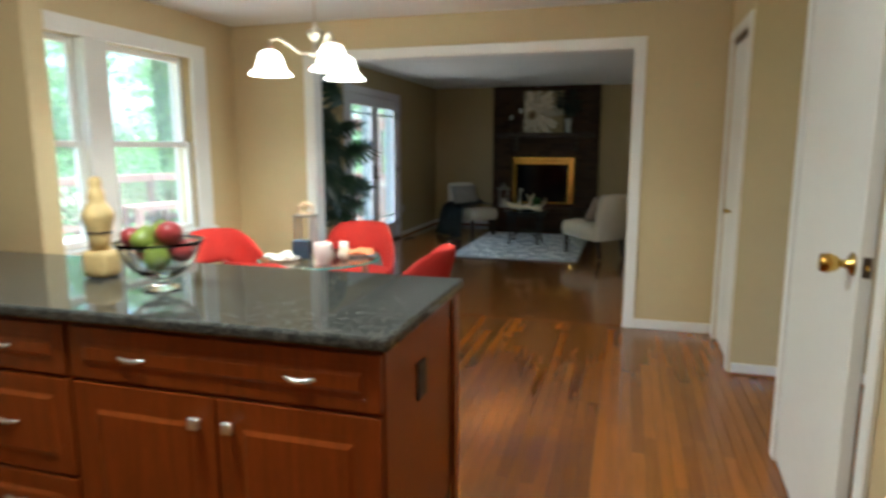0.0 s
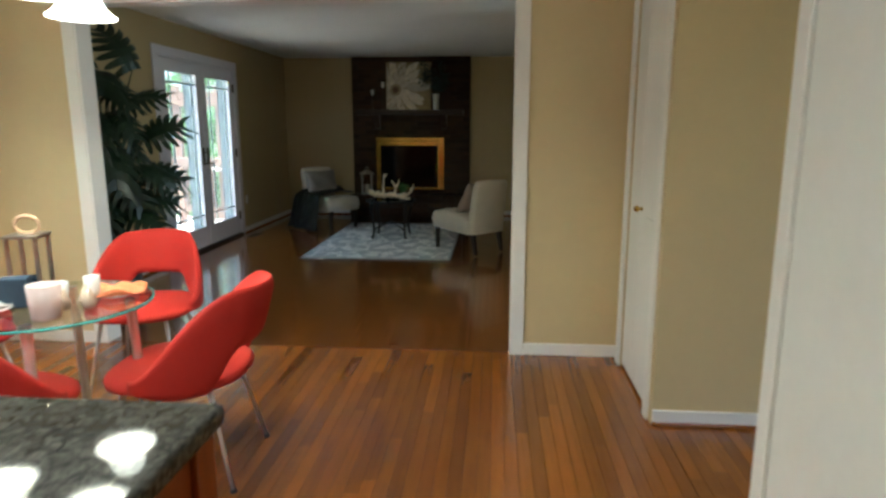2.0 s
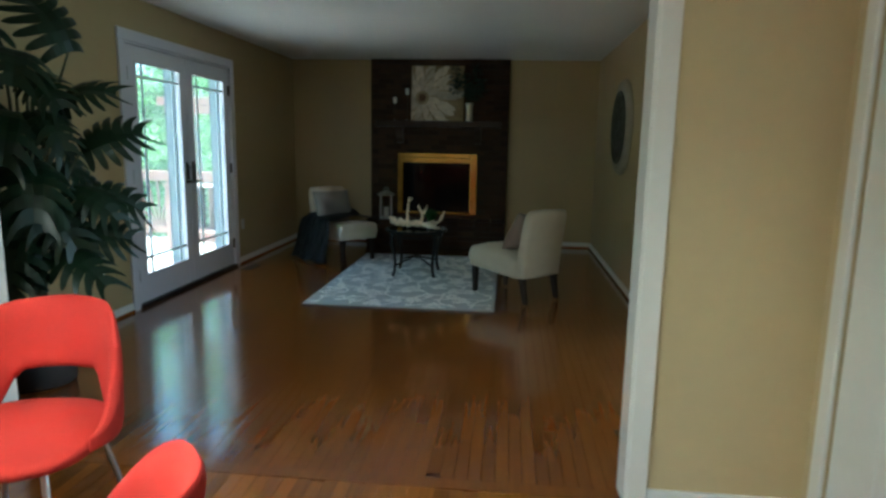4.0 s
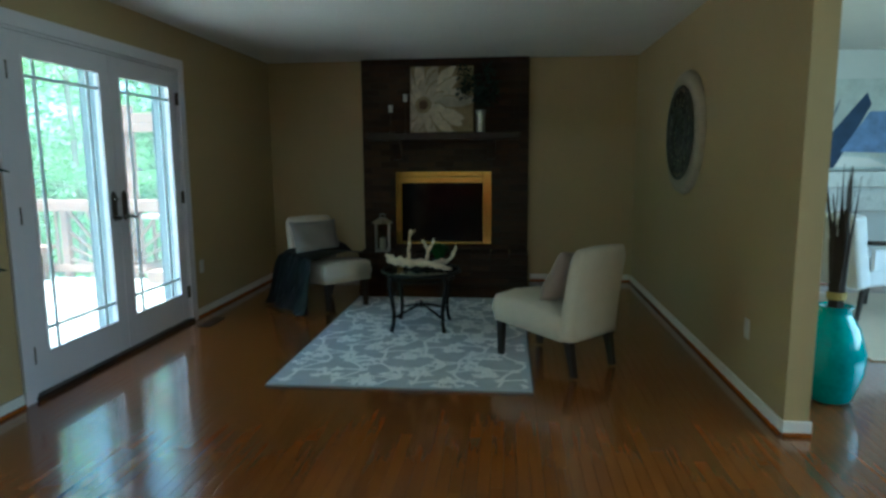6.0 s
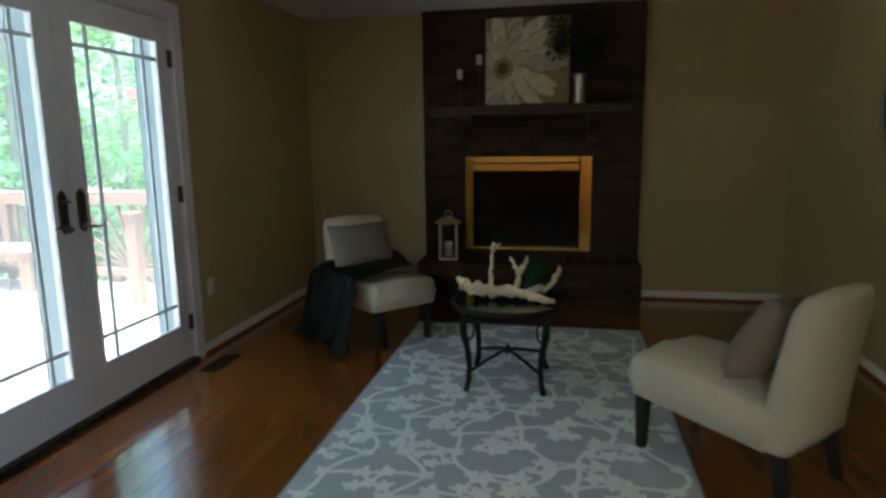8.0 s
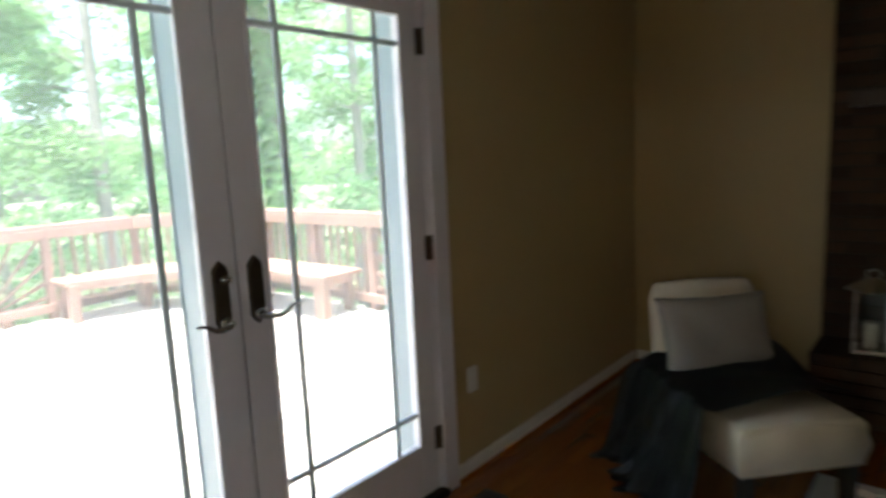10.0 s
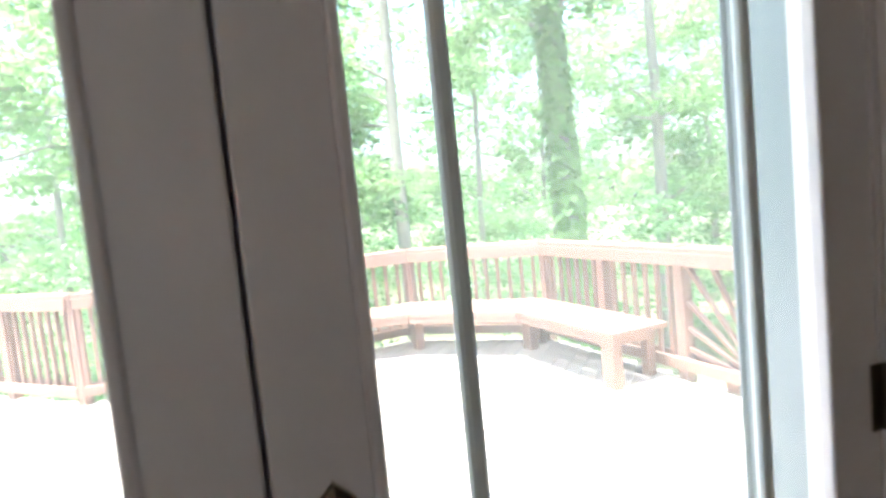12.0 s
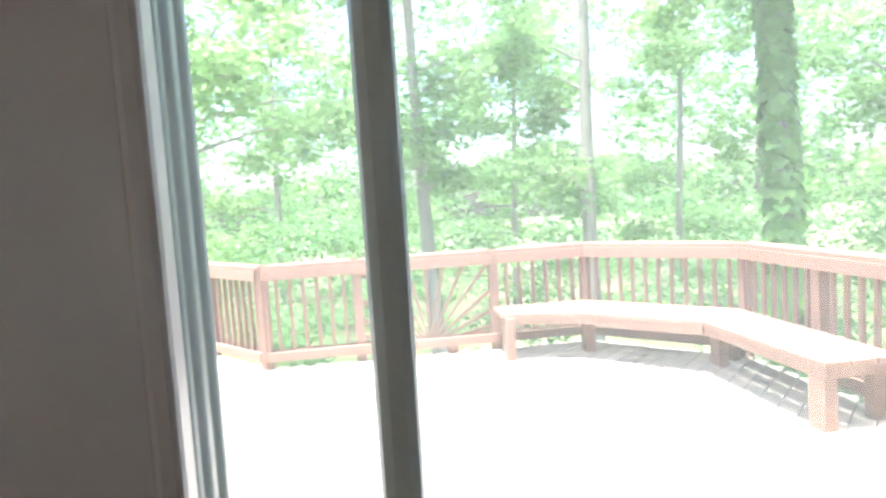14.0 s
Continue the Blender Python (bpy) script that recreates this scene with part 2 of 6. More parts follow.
MUNTIN = mat("grille_bar", (0.72, 0.80, 0.86), 0.4, var=0.03)
SAIL_BLUE = mat("navy_paint", (0.03, 0.06, 0.14), 0.7, var=0.3, scale=10)
SAIL_SKY = mat("sky_blue_paint", (0.20, 0.30, 0.58), 0.7, var=0.3, scale=9)
SAIL_GREY = mat("grey_blue_paint", (0.25, 0.29, 0.36), 0.7, var=0.3, scale=9)
SAIL_PALE = mat("pale_blue_paint", (0.60, 0.65, 0.64), 0.7, var=0.2, scale=8)
WHITEWALL = mat("white_wall", (0.72, 0.74, 0.74), 0.6, var=0.03, scale=2, bump=0.1, bscale=160)
BELL = glow("lit_frosted_glass", (1.0, 0.90, 0.72), 1.7)
APPLE_RED = mat("apple_red", (0.28, 0.03, 0.03), 0.35, var=0.3, scale=30)
PEAR_GREEN = mat("pear_green", (0.18, 0.22, 0.03), 0.4, var=0.25, scale=30)
BLUE_BOOK = mat("dark_blue_cloth", (0.03, 0.06, 0.10), 0.7, var=0.15)
WICK = mat("candle_wax", (0.8, 0.76, 0.66), 0.5, var=0.04)


# ---- mesh helpers ----
def part(name, bm, material, parent=None, label="", smooth=False):
    me = bpy.data.meshes.new(name)
    bmesh.ops.recalc_face_normals(bm, faces=bm.faces)
    bm.to_mesh(me)
    bm.free()
    me.materials.append(material)
    if smooth:
        for p in me.polygons:
            p.use_smooth = True
    ob = new(name, me)
    if parent:
        ob.parent = parent
    if label:
        ob["label"] = label
    return ob


def raw(name, verts, faces, material, parent=None, smooth=False):
    me = bpy.data.meshes.new(name)
    me.from_pydata(verts, [], faces)
    me.materials.append(material)
    if smooth:
        for p in me.polygons:
            p.use_smooth = True
    ob = new(name, me)
    if parent:
        ob.parent = parent
    return ob


def thing(name, m, label, category, group="", kind=""):
    ob = new(name)
    ob.empty_display_size = 0.1
    ob.matrix_world = m
    return tagged(ob, label, category, group, kind)


def box(bm, x0, x1, y0, y1, z0, z1, bevel=0.0, seg=2, m=None):
    t = Matrix.LocRotScale(((x0 + x1) / 2, (y0 + y1) / 2, (z0 + z1) / 2), None, (abs(x1 - x0), abs(y1 - y0), abs(z1 - z0)))
    g = bmesh.ops.create_cube(bm, size=1, matrix=(m @ t) if m else t)
    if bevel:
        es = {e for v in g["verts"] for e in v.link_edges}
        bmesh.ops.bevel(bm, geom=list(es), offset=bevel, segments=seg, affect="EDGES", profile=0.5)
    return bm


def B(x0, x1, y0, y1, z0, z1, bevel=0.0, seg=2, m=None):
    return box(bmesh.new(), x0, x1, y0, y1, z0, z1, bevel, seg, m)


def tube(bm, pts, radii, n=10, cap=True):
    """A round tube along points, with its own radius at each."""
    pts = [Vector(p) for p in pts]
    if not hasattr(radii, "__len__"):
        radii = [radii] * len(pts)
    rings, ref = [], None
    for i, p in enumerate(pts):
        d = (pts[min(i + 1, len(pts) - 1)] - pts[max(i - 1, 0)]).normalized()
        if ref is None:
            ref = d.orthogonal().normalized()
        ref = (ref - d * ref.dot(d)).normalized()
        o = d.cross(ref)
        rings.append([bm.verts.new(p + radii[i] * (math.cos(a) * ref + math.sin(a) * o)) for a in (2 * math.pi * k / n for k in range(n))])
    for a, b in zip(rings, rings[1:]):
        for k in range(n):
            bm.faces.new((a[k], a[(k + 1) % n], b[(k + 1) % n], b[k]))
    if cap:
        bm.faces.new(rings[0][::-1])
        bm.faces.new(rings[-1])
    return bm


def T(pts, radii, n=10):
    return tube(bmesh.new(), pts, radii, n)


def lathe(bm, prof, n=32, c=(0, 0, 0)):
    """A body turned about z from (radius, height) points."""
    rings = []
    for r, z in prof:
        if r < 1e-4:
            rings.append([bm.verts.new((c[0], c[1], c[2] + z))])
        else:
            rings.append([bm.verts.new((c[0] + r * math.cos(2 * math.pi * k / n), c[1] + r * math.sin(2 * math.pi * k / n), c[2] + z)) for k in range(n)])
    for a, b in zip(rings, rings[1:]):
        for k in range(n):
            k2 = (k + 1) % n
            if len(a) == 1 and len(b) == 1:
                continue
            if len(a) == 1:
                bm.faces.new((a[0], b[k2], b[k]))
            elif len(b) == 1:
                bm.faces.new((a[k], a[k2], b[0]))
            else:
                bm.faces.new((a[k], a[k2], b[k2], b[k]))
    return bm


def L(prof, n=32, c=(0, 0, 0)):
    return lathe(bmesh.new(), prof, n, c)


def structure(name, bm, material, label, category="wall"):
    return tagged(part(name, bm, material), label, category, kind="structure")


def smoothstep(a, b, x):
    t = max(0.0, min(1.0, (x - a) / (b - a)))
    return t * t * (3 - 2 * t)


# ---- structure ----
H = 2.45          # ceilings
XL, XR, YB = -2.36, 1.715, 12.06   # left wall, right wall of the living room, back wall
WY0, WY1 = 5.84, 5.96              # wall with the wide cased opening
bm = bmesh.new()                   # outer wall with the kitchen window and the french doors
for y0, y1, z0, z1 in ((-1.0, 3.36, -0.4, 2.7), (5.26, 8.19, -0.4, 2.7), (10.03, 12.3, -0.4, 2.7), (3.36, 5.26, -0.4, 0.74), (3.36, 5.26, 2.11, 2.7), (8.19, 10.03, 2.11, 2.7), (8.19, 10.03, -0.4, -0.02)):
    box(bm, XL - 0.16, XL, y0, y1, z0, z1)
structure("wall_west", bm, WALL_LIVING, "beige plaster outer wall with openings, darkened as in dim light")
bm = B(XL - 0.2, XL - 0.161, -1.0, 3.36, -3, 2.9)
for y0, y1, z0, z1 in ((5.26, 8.19, -3, 2.9), (10.03, 12.3, -3, 2.9), (3.36, 5.26, -3, 0.74), (3.36, 5.26, 2.11, 2.9), (8.19, 10.03, 2.11, 2.9), (8.19, 10.03, -3, -0.05)):
    box(bm, XL - 0.2, XL - 0.161, y0, y1, z0, z1)
structure("wall_siding", bm, SIDING, "pale siding on the outside of the house")
bm = B(XL + 0.001, XL + 0.006, -1.0, 3.36, 0, H)   # kitchen side in the undarkened beige
for y0, y1, z0, z1 in ((5.26, WY0, 0, H), (3.36, 5.26, 0, 0.74), (3.36, 5.26, 2.11, H)):
    box(bm, XL + 0.001, XL + 0.006, y0, y1, z0, z1)
structure("wall_kitchen_west", bm, WALL, "warm beige painted kitchen wall")
bm = B(XL, -1.58, WY0, WY1, 0, H)
box(bm, 1.085, 3.2, WY0, WY1, 0, H)
box(bm, -1.58, 1.085, WY0, WY1, 2.14, H)
structure("wall_opening", bm, WALL, "warm beige wall with a wide cased opening")
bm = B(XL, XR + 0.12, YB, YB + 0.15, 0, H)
structure("wall_north", bm, WALL_LIVING, "beige back wall of the living room, darkened as in dim light")
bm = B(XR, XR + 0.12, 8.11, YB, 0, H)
structure("wall_east", bm, WALL_LIVING, "beige side wall with a square end, darkened as in dim light")
bm = B(1.76, 1.88, -1.0, 2.85, 0, H)
box(bm, 1.76, 1.88, 3.80, 3.88, 0, H)
box(bm, 1.76, 1.88, 2.85, 3.80, 2.06, H)
structure("wall_kitchen_east", bm, WALL, "warm beige kitchen wall with a doorway")
bm = B(1.72, 1.82, 4.94, 5.05, 0, H)
box(bm, 1.72, 1.82, 5.70, WY0, 0, H)
box(bm, 1.72, 1.82, 5.05, 5.70, 2.12, H)
box(bm, 1.82, 3.2, 4.94, 5.04, 0, H)
structure("wall_closet", bm, WALL, "warm beige closet wall beside the opening")
bm = B(XL, -1.70, 3.22, 3.34, 0, H)
structure("wall_stub", bm, WALL, "short beige wall at the end of the counter")
bm = B(XL, 1.88, -1.12, -1.0, 0, H)
structure("wall_south", bm, WALL, "beige kitchen wall")
bm = B(3.2, 3.3, 2.6, WY0, 0, H)
# unseen opening added to the hall wall to hold a fill lamp
for x0, x1, z0, z1 in ((1.88, 2.1, 0, H), (3.0, 3.2, 0, H), (2.1, 3.0, 0, 0.3), (2.1, 3.0, 2.1, H)):
    box(bm, x0, x1, 2.6, 2.7, z0, z1)
structure("wall_hall", bm, WALL, "plain hall wall")
bm = B(3.2, 5.6, WY0, WY1, 0, H)
box(bm, XR + 0.12, 5.6, YB, YB + 0.15, 0, H)
box(bm, 5.5, 5.6, WY1, 6.6, 0, H)
box(bm, 5.5, 5.6, 9.4, YB, 0, H)
box(bm, 5.5, 5.6, 6.6, 9.4, 0, 0.5)
box(bm, 5.5, 5.6, 6.6, 9.4, 2.2, H)
structure("wall_dining", bm, WHITEWALL, "pale wall of the adjoining room")
structure("ceiling", B(XL - 0.2, 5.6, -1.1, 12.3, H, H + 0.25), CEIL, "white textured ceiling", "ceiling")
structure("subfloor_slab", B(XL - 0.16, 5.6, -1.1, 12.3, -0.3, -0.012), FLOOR_GAP, "dark subfloor under the boards", "floor")


def casing(name, bm, label="white painted wood trim"):
    return structure(name, bm, TRIM, label, "trim")


# cased opening: jamb lining, casings on both faces
bm = B(-1.58, -1.56, WY0 - 0.012, WY1 + 0.012, 0, 2.12)
box(bm, 1.065, 1.085, WY0 - 0.012, WY1 + 0.012, 0, 2.12)
box(bm, -1.58, 1.085, WY0 - 0.012, WY1 + 0.012, 2.12, 2.14)
for ya, yb in ((WY0 - 0.018, WY0 - 0.0005), (WY1 + 0.0005, WY1 + 0.018)):
    box(bm, -1.65, -1.572, ya, yb, 0, 2.132, 0.004)
    box(bm, 1.077, 1.15, ya, yb, 0, 2.132, 0.004)
    box(bm, -1.65, 1.15, ya, yb, 2.132, 2.205, 0.004)
casing("trim_opening", bm, "white painted casing round the wide opening")


def baseboard(name, runs, shoe=0):
    bm = bmesh.new()
    for x0, x1, y0, y1 in runs:
        box(bm, x0, x1, y0, y1, 0.001, 0.077, 0.003)
    structure(name, bm, TRIM, "low white painted baseboard", "baseboard")
    bm = bmesh.new()
    for x0, x1, y0, y1 in runs[shoe:]:
        if x1 - x0 > y1 - y0:
            box(bm, x0, x1, (y0 + y1) / 2 - 0.016, (y0 + y1) / 2 + 0.016, 0, 0.02, 0.005)
        else:
            box(bm, (x0 + x1) / 2 - 0.016, (x0 + x1) / 2 + 0.016, y0, y1, 0, 0.02, 0.005)
    structure(name + "_shoe", bm, OAK_FLOOR, "stained oak shoe moulding along the baseboard", "baseboard")


baseboard("baseboard_kitchen", ((1.152, 1.718, WY0 - 0.014, WY0 - 0.001), (XL + 0.008, -1.652, WY0 - 0.014, WY0 - 0.001), (1.722, 3.19, 4.926, 4.939),
                                (XL + 0.007, XL + 0.02, 3.35, WY0 - 0.02), (1.746, 1.759, -0.9, 2.77)), 2)
baseboard("baseboard_living", ((XL + 0.001, XL + 0.014, 6.0, 8.11), (XL + 0.001, XL + 0.014, 10.112, YB - 0.02), (XR - 0.014, XR - 0.001, 8.112, YB - 0.02),
                               (XL + 0.02, -1.29, YB - 0.014, YB - 0.001), (0.60, XR - 0.02, YB - 0.014, YB - 0.001), (XR - 0.01, XR + 0.13, 8.096, 8.109), (XR + 0.14, 5.4, YB - 0.014, YB - 0.001)))

# closet bifold door in its casing
bm = bmesh.new()
box(bm, 1.702, 1.7195, 4.985, 5.055, 0, 2.12, 0.004)
box(bm, 1.702, 1.7195, 5.695, 5.765, 0, 2.12, 0.004)
box(bm, 1.702, 1.7195, 4.985, 5.765, 2.12, 2.19, 0.004)
casing("trim_closet", bm, "white painted casing round the closet door")
closet = tagged(thing("door_1", pose(1.728, 5.375, 0), "white painted bifold closet door with a small brass knob, shut", "door"), kind="structure")
for k in (0, 1):
    y0 = -0.318 + k * 0.319
    leafp = part("leaf", B(0, 0.03, y0, y0 + 0.316, 0.02, 2.085, 0.003), DOORPAINT, closet)
    for z0, z1 in ((0.2, 0.95), (1.08, 1.95)):
        part("panel", B(-0.004, 0.002, y0 + 0.06, y0 + 0.256, z0, z1, 0.003), DOORPAINT, leafp)
part("top_track", B(0, 0.03, -0.318, 0.318, 2.09, 2.118), BRONZE, closet, "dark metal bifold track")
bm = T([(-0.001, 0.02, 0.98), (-0.018, 0.02, 0.98), (-0.022, 0.02, 0.98), (-0.034, 0.02, 0.98), (-0.045, 0.02, 0.98)], [0.011, 0.008, 0.016, 0.017, 0.008], 14)
part("knob", bm, BRASS, closet, "small brass knob", True)

# kitchen side door, ajar
bm = bmesh.new()
box(bm, 1.742, 1.7595, 2.775, 2.848, 0, 2.06, 0.004)
box(bm, 1.742, 1.7595, 3.802, 3.875, 0, 2.06, 0.004)
box(bm, 1.742, 1.7595, 2.775, 3.875, 2.06, 2.133, 0.004)
box(bm, 1.7597, 1.885, 2.836, 2.85, 0, 2.05)
box(bm, 1.7597, 1.885, 3.80, 3.814, 0, 2.05)
casing("trim_side_door", bm, "white painted casing round the side door")
side = tagged(thing("door_2", pose(1.765, 3.795, 0, 0, 0, -3.0), "plain white painted door with a brass knob, ajar", "door"), kind="structure")
part("slab", B(-0.012, 0.026, -0.93, 0, 0.012, 2.045, 0.002), DOORPAINT, side)
for z in (0.25, 1.05, 1.82):
    part("hinge", T([(-0.016, 0.004, z - 0.045), (-0.016, 0.004, z + 0.045)], 0.007), TRIM, side, "painted hinge")
k = part("knob", T([(-0.013, -0.872, 1.06), (-0.018, -0.872, 1.06), (-0.03, -0.872, 1.06), (-0.045, -0.872, 1.06), (-0.055, -0.872, 1.06), (-0.075, -0.872, 1.06), (-0.098, -0.872, 1.06)], [0.036, 0.034, 0.012, 0.012, 0.022, 0.030, 0.027], 20), BRASS, side, "brass door knob", True)
part("latch_plate", B(-0.004, 0.018, -0.9335, -0.9295, 1.03, 1.09, 0.001), BRONZE, side, "aged brass latch plate")
part("strike", B(0.003, 0.012, -0.937, -0.933, 1.052, 1.068, 0.001), BRASS, side)


# ---- kitchen window ----
win = tagged(thing("window_1", pose(XL, 0, 0), "white double window with two double-hung sashes and a sill", "window"), kind="structure")
bm = bmesh.new()
for y0, y1, z0, z1 in ((3.30, 3.37, 0.74, 2.12), (5.25, 5.43, 0.74, 2.12), (3.30, 5.43, 2.105, 2.215)):
    box(bm, 0.007, 0.026, y0, y1, z0, z1, 0.004)
part("casing", bm, TRIM, win)
part("sill", B(-0.1, 0.05, 3.28, 5.45, 0.715, 0.742, 0.005), TRIM, win)
part("apron", B(0.007, 0.024, 3.3, 5.43, 0.66, 0.713, 0.003), TRIM, win)
part("mullion", B(-0.13, 0.02, 4.20, 4.40, 0.745, 2.103, 0.003), TRIM, win)
for y0, y1 in ((3.372, 4.198), (4.402, 5.248)):
    for xo, z0, z1 in ((-0.062, 0.745, 1.445), (-0.1, 1.405, 2.103)):
        sash = bmesh.new()
        s = 0.042
        box(sash, xo, xo + 0.034, y0, y0 + s, z0, z1, 0.003)
        box(sash, xo, xo + 0.034, y1 - s, y1, z0, z1, 0.003)
        box(sash, xo + 0.001, xo + 0.033, y0 + s, y1 - s, z0, z0 + s, 0.003)
        box(sash, xo + 0.001, xo + 0.033, y0 + s, y1 - s, z1 - s, z1, 0.003)
        so = part("sash", sash, TRIM, win)
        pane = part("pane", B(xo + 0.013, xo + 0.019, y0 + s, y1 - s, z0 + s, z1 - s), PANE, so)
        pane.visible_shadow = False

# ---- french doors ----
fd = tagged(thing("door_3", pose(XL, 0, 0), "white glazed double french doors with bronze handles, shut", "door"), kind="structure")
bm = bmesh.new()
for y0, y1, z0, z1 in ((8.115, 8.205, 0.0, 2.105), (10.018, 10.11, 0.0, 2.105), (8.115, 10.11, 2.105, 2.19)):
    box(bm, 0.001, 0.02, y0, y1, z0, z1, 0.004)
part("casing", bm, FRENCH, fd)
bm = bmesh.new()
for y0, y1, z0, z1 in ((8.19, 8.215, 0.0, 2.11), (10.009, 10.03, 0.0, 2.11), (8.215, 10.009, 2.09, 2.11)):
    box(bm, -0.17, 0.0, y0, y1, z0, z1)
part("frame", bm, FRENCH, fd)
part("threshold", B(-0.2, 0.03, 8.19, 10.03, -0.02, 0.03, 0.004), DARKWOOD, fd, "dark wood threshold")


def leaf(name, y0, y1, gy0, gy1, hinge_y, handle_y, deadbolt, m0, m1):
    d = part(name, bmesh.new(), FRENCH, fd)
    gz0, gz1 = 0.25, 1.965
    bm = bmesh.new()
    box(bm, -0.05, -0.004, y0, gy0, 0.035, 2.085, 0.002)
    box(bm, -0.05, -0.004, gy1, y1, 0.035, 2.085, 0.002)
    box(bm, -0.05, -0.0045, gy0, gy1, 0.035, gz0, 0.001)
    box(bm, -0.05, -0.0045, gy0, gy1, gz1, 2.085, 0.001)
    part("leaf_frame", bm, FRENCH, d)
    bm = bmesh.new()
    for a, b, c, e in ((gy0, gy0 + 0.014, gz0, gz1), (gy1 - 0.014, gy1, gz0, gz1), (gy0 + 0.014, gy1 - 0.014, gz0, gz0 + 0.014), (gy0 + 0.014, gy1 - 0.014, gz1 - 0.014, gz1)):
        box(bm, -0.02, 0.002, a, b, c, e, 0.004)
    part("glazing_bead", bm, FRENCH, d)
    p = part("pane", B(-0.03, -0.024, gy0, gy1, gz0, gz1), PANE, d)
    p.visible_shadow = False
    for y in (gy0 + m0, gy1 - m1):
        part("muntin", B(-0.022, -0.006, y - 0.011, y + 0.011, gz0 + 0.014, gz1 - 0.014, 0.007), MUNTIN, d)
    for z in (gz0 + 0.145, gz1 - 0.113):
        part("muntin", B(-0.0225, -0.0065, gy0 + 0.014, gy1 - 0.014, z - 0.011, z + 0.011, 0.007), MUNTIN, d)
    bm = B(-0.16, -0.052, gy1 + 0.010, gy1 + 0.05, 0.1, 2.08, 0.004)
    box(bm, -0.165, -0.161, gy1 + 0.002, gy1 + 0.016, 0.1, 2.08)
    part("screen_housing", bm, ALUM, d, "white aluminium screen housing in a darkened tone")
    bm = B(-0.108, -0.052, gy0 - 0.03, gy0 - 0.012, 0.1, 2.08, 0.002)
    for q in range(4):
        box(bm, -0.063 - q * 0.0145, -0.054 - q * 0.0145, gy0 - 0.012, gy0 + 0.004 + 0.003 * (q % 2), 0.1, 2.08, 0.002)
    part("screen_channel", bm, ALUM, d, "white aluminium screen channel in a darkened tone")
    for z in (0.262, 1.07, 1.87):
        s = -1 if hinge_y < y0 + 0.2 else 1
        bm = T([(0.004, hinge_y, z - 0.05), (0.004, hinge_y, z + 0.05)], 0.008)
        box(bm, -0.003, -0.0015, min(hinge_y, hinge_y - s * 0.03), max(hinge_y, hinge_y - s * 0.03), z - 0.05, z + 0.05)
        part("hinge", bm, BRONZE, d, "dark bronze hinge")
    h = part("handle", bmesh.new(), BRONZE, d, "dark bronze lever handle")
    bm = bmesh.new()
    lo, hi, hw = 0.955, 1.167, 0.0245
    outline = [(-hw, lo + 0.03), (-hw * 0.78, lo + 0.018), (-hw * 0.6, lo + 0.014), (0, lo), (hw * 0.6, lo + 0.014), (hw * 0.78, lo + 0.018), (hw, lo + 0.03),
               (hw, hi - 0.03), (hw * 0.78, hi - 0.018), (hw * 0.6, hi - 0.014), (0, hi), (-hw * 0.6, hi - 0.014), (-hw * 0.78, hi - 0.018), (-hw, hi - 0.03)]
    rims = [[bm.verts.new((x, handle_y + dy * f, (lo + hi) / 2 + (z - (lo + hi) / 2) * f)) for dy, z in outline] for x, f in ((-0.003, 1.0), (0.005, 1.0), (0.009, 0.9))]
    for ra, rb in zip(rims, rims[1:]):
        for q in range(14):
            bm.faces.new((ra[q], ra[(q + 1) % 14], rb[(q + 1) % 14], rb[q]))
    bm.faces.new(rims[-1])
    part("back_plate", bm, BRONZE, h, "dark bronze plate with pointed ends")
    sgn = 1 if handle_y > 9.138 else -1
    part("rose", T([(0.008, handle_y, 0.985), (0.016, handle_y, 0.985), (0.02, handle_y, 0.985)], [0.019, 0.018, 0.012], 18), PEWTER, h, "", True)
    pts = [(0.018, handle_y, 0.985), (0.042, handle_y, 0.985), (0.052, handle_y + sgn * 0.012, 0.983), (0.054, handle_y + sgn * 0.035, 0.977), (0.054, handle_y + sgn * 0.06, 0.981), (0.056, handle_y + sgn * 0.085, 0.998), (0.055, handle_y + sgn * 0.105, 1.003), (0.053, handle_y + sgn * 0.115, 0.999)]
    part("lever", T(pts, [0.012, 0.011, 0.010, 0.0085, 0.0075, 0.0065, 0.005, 0.003], 12), PEWTER, h, "worn pewter wave lever", True)
    if deadbolt:
        bm = T([(0.008, handle_y, 1.112), (0.018, handle_y, 1.112)], [0.015, 0.013], 16)
        box(bm, 0.018, 0.030, handle_y - 0.005, handle_y + 0.02, 1.105, 1.119, 0.003)
        part("thumb_turn", bm, PEWTER, h)


leaf("leaf_left", 8.217, 9.135, 8.345, 9.036, 8.213, 9.078, True, 0.103, 0.119)
leaf("leaf_right", 9.141, 10.006, 9.236, 9.905, 10.014, 9.195, False, 0.116, 0.13)
part("astragal", B(-0.06, -0.051, 9.116, 9.162, 0.035, 2.085, 0.002), FRENCH, fd)

# wall plates
def outlet(m, label, double=False):
    o = thing("wall_outlet", m, label, "outlet")
    part("plate", B(0, 0.006, -0.036, 0.036, -0.058, 0.058, 0.003), WHITE_CERAMIC, o)
    for z in (-0.02, 0.02):
        part("socket", B(0.006, 0.008, -0.016, 0.016, z - 0.014, z + 0.014, 0.002), WHITE_CERAMIC, o)
    return o


outlet(pose(XL + 0.0005, 10.25, 0.44), "white outlet plate low on the living room wall")
outlet(pose(XL + 0.0005, 7.75, 0.35), "white outlet plate low on the living room wall")
outlet(pose(XR - 0.0005, 8.64, 0.40, 0, 0, 180), "white outlet plate low on the living room wall")

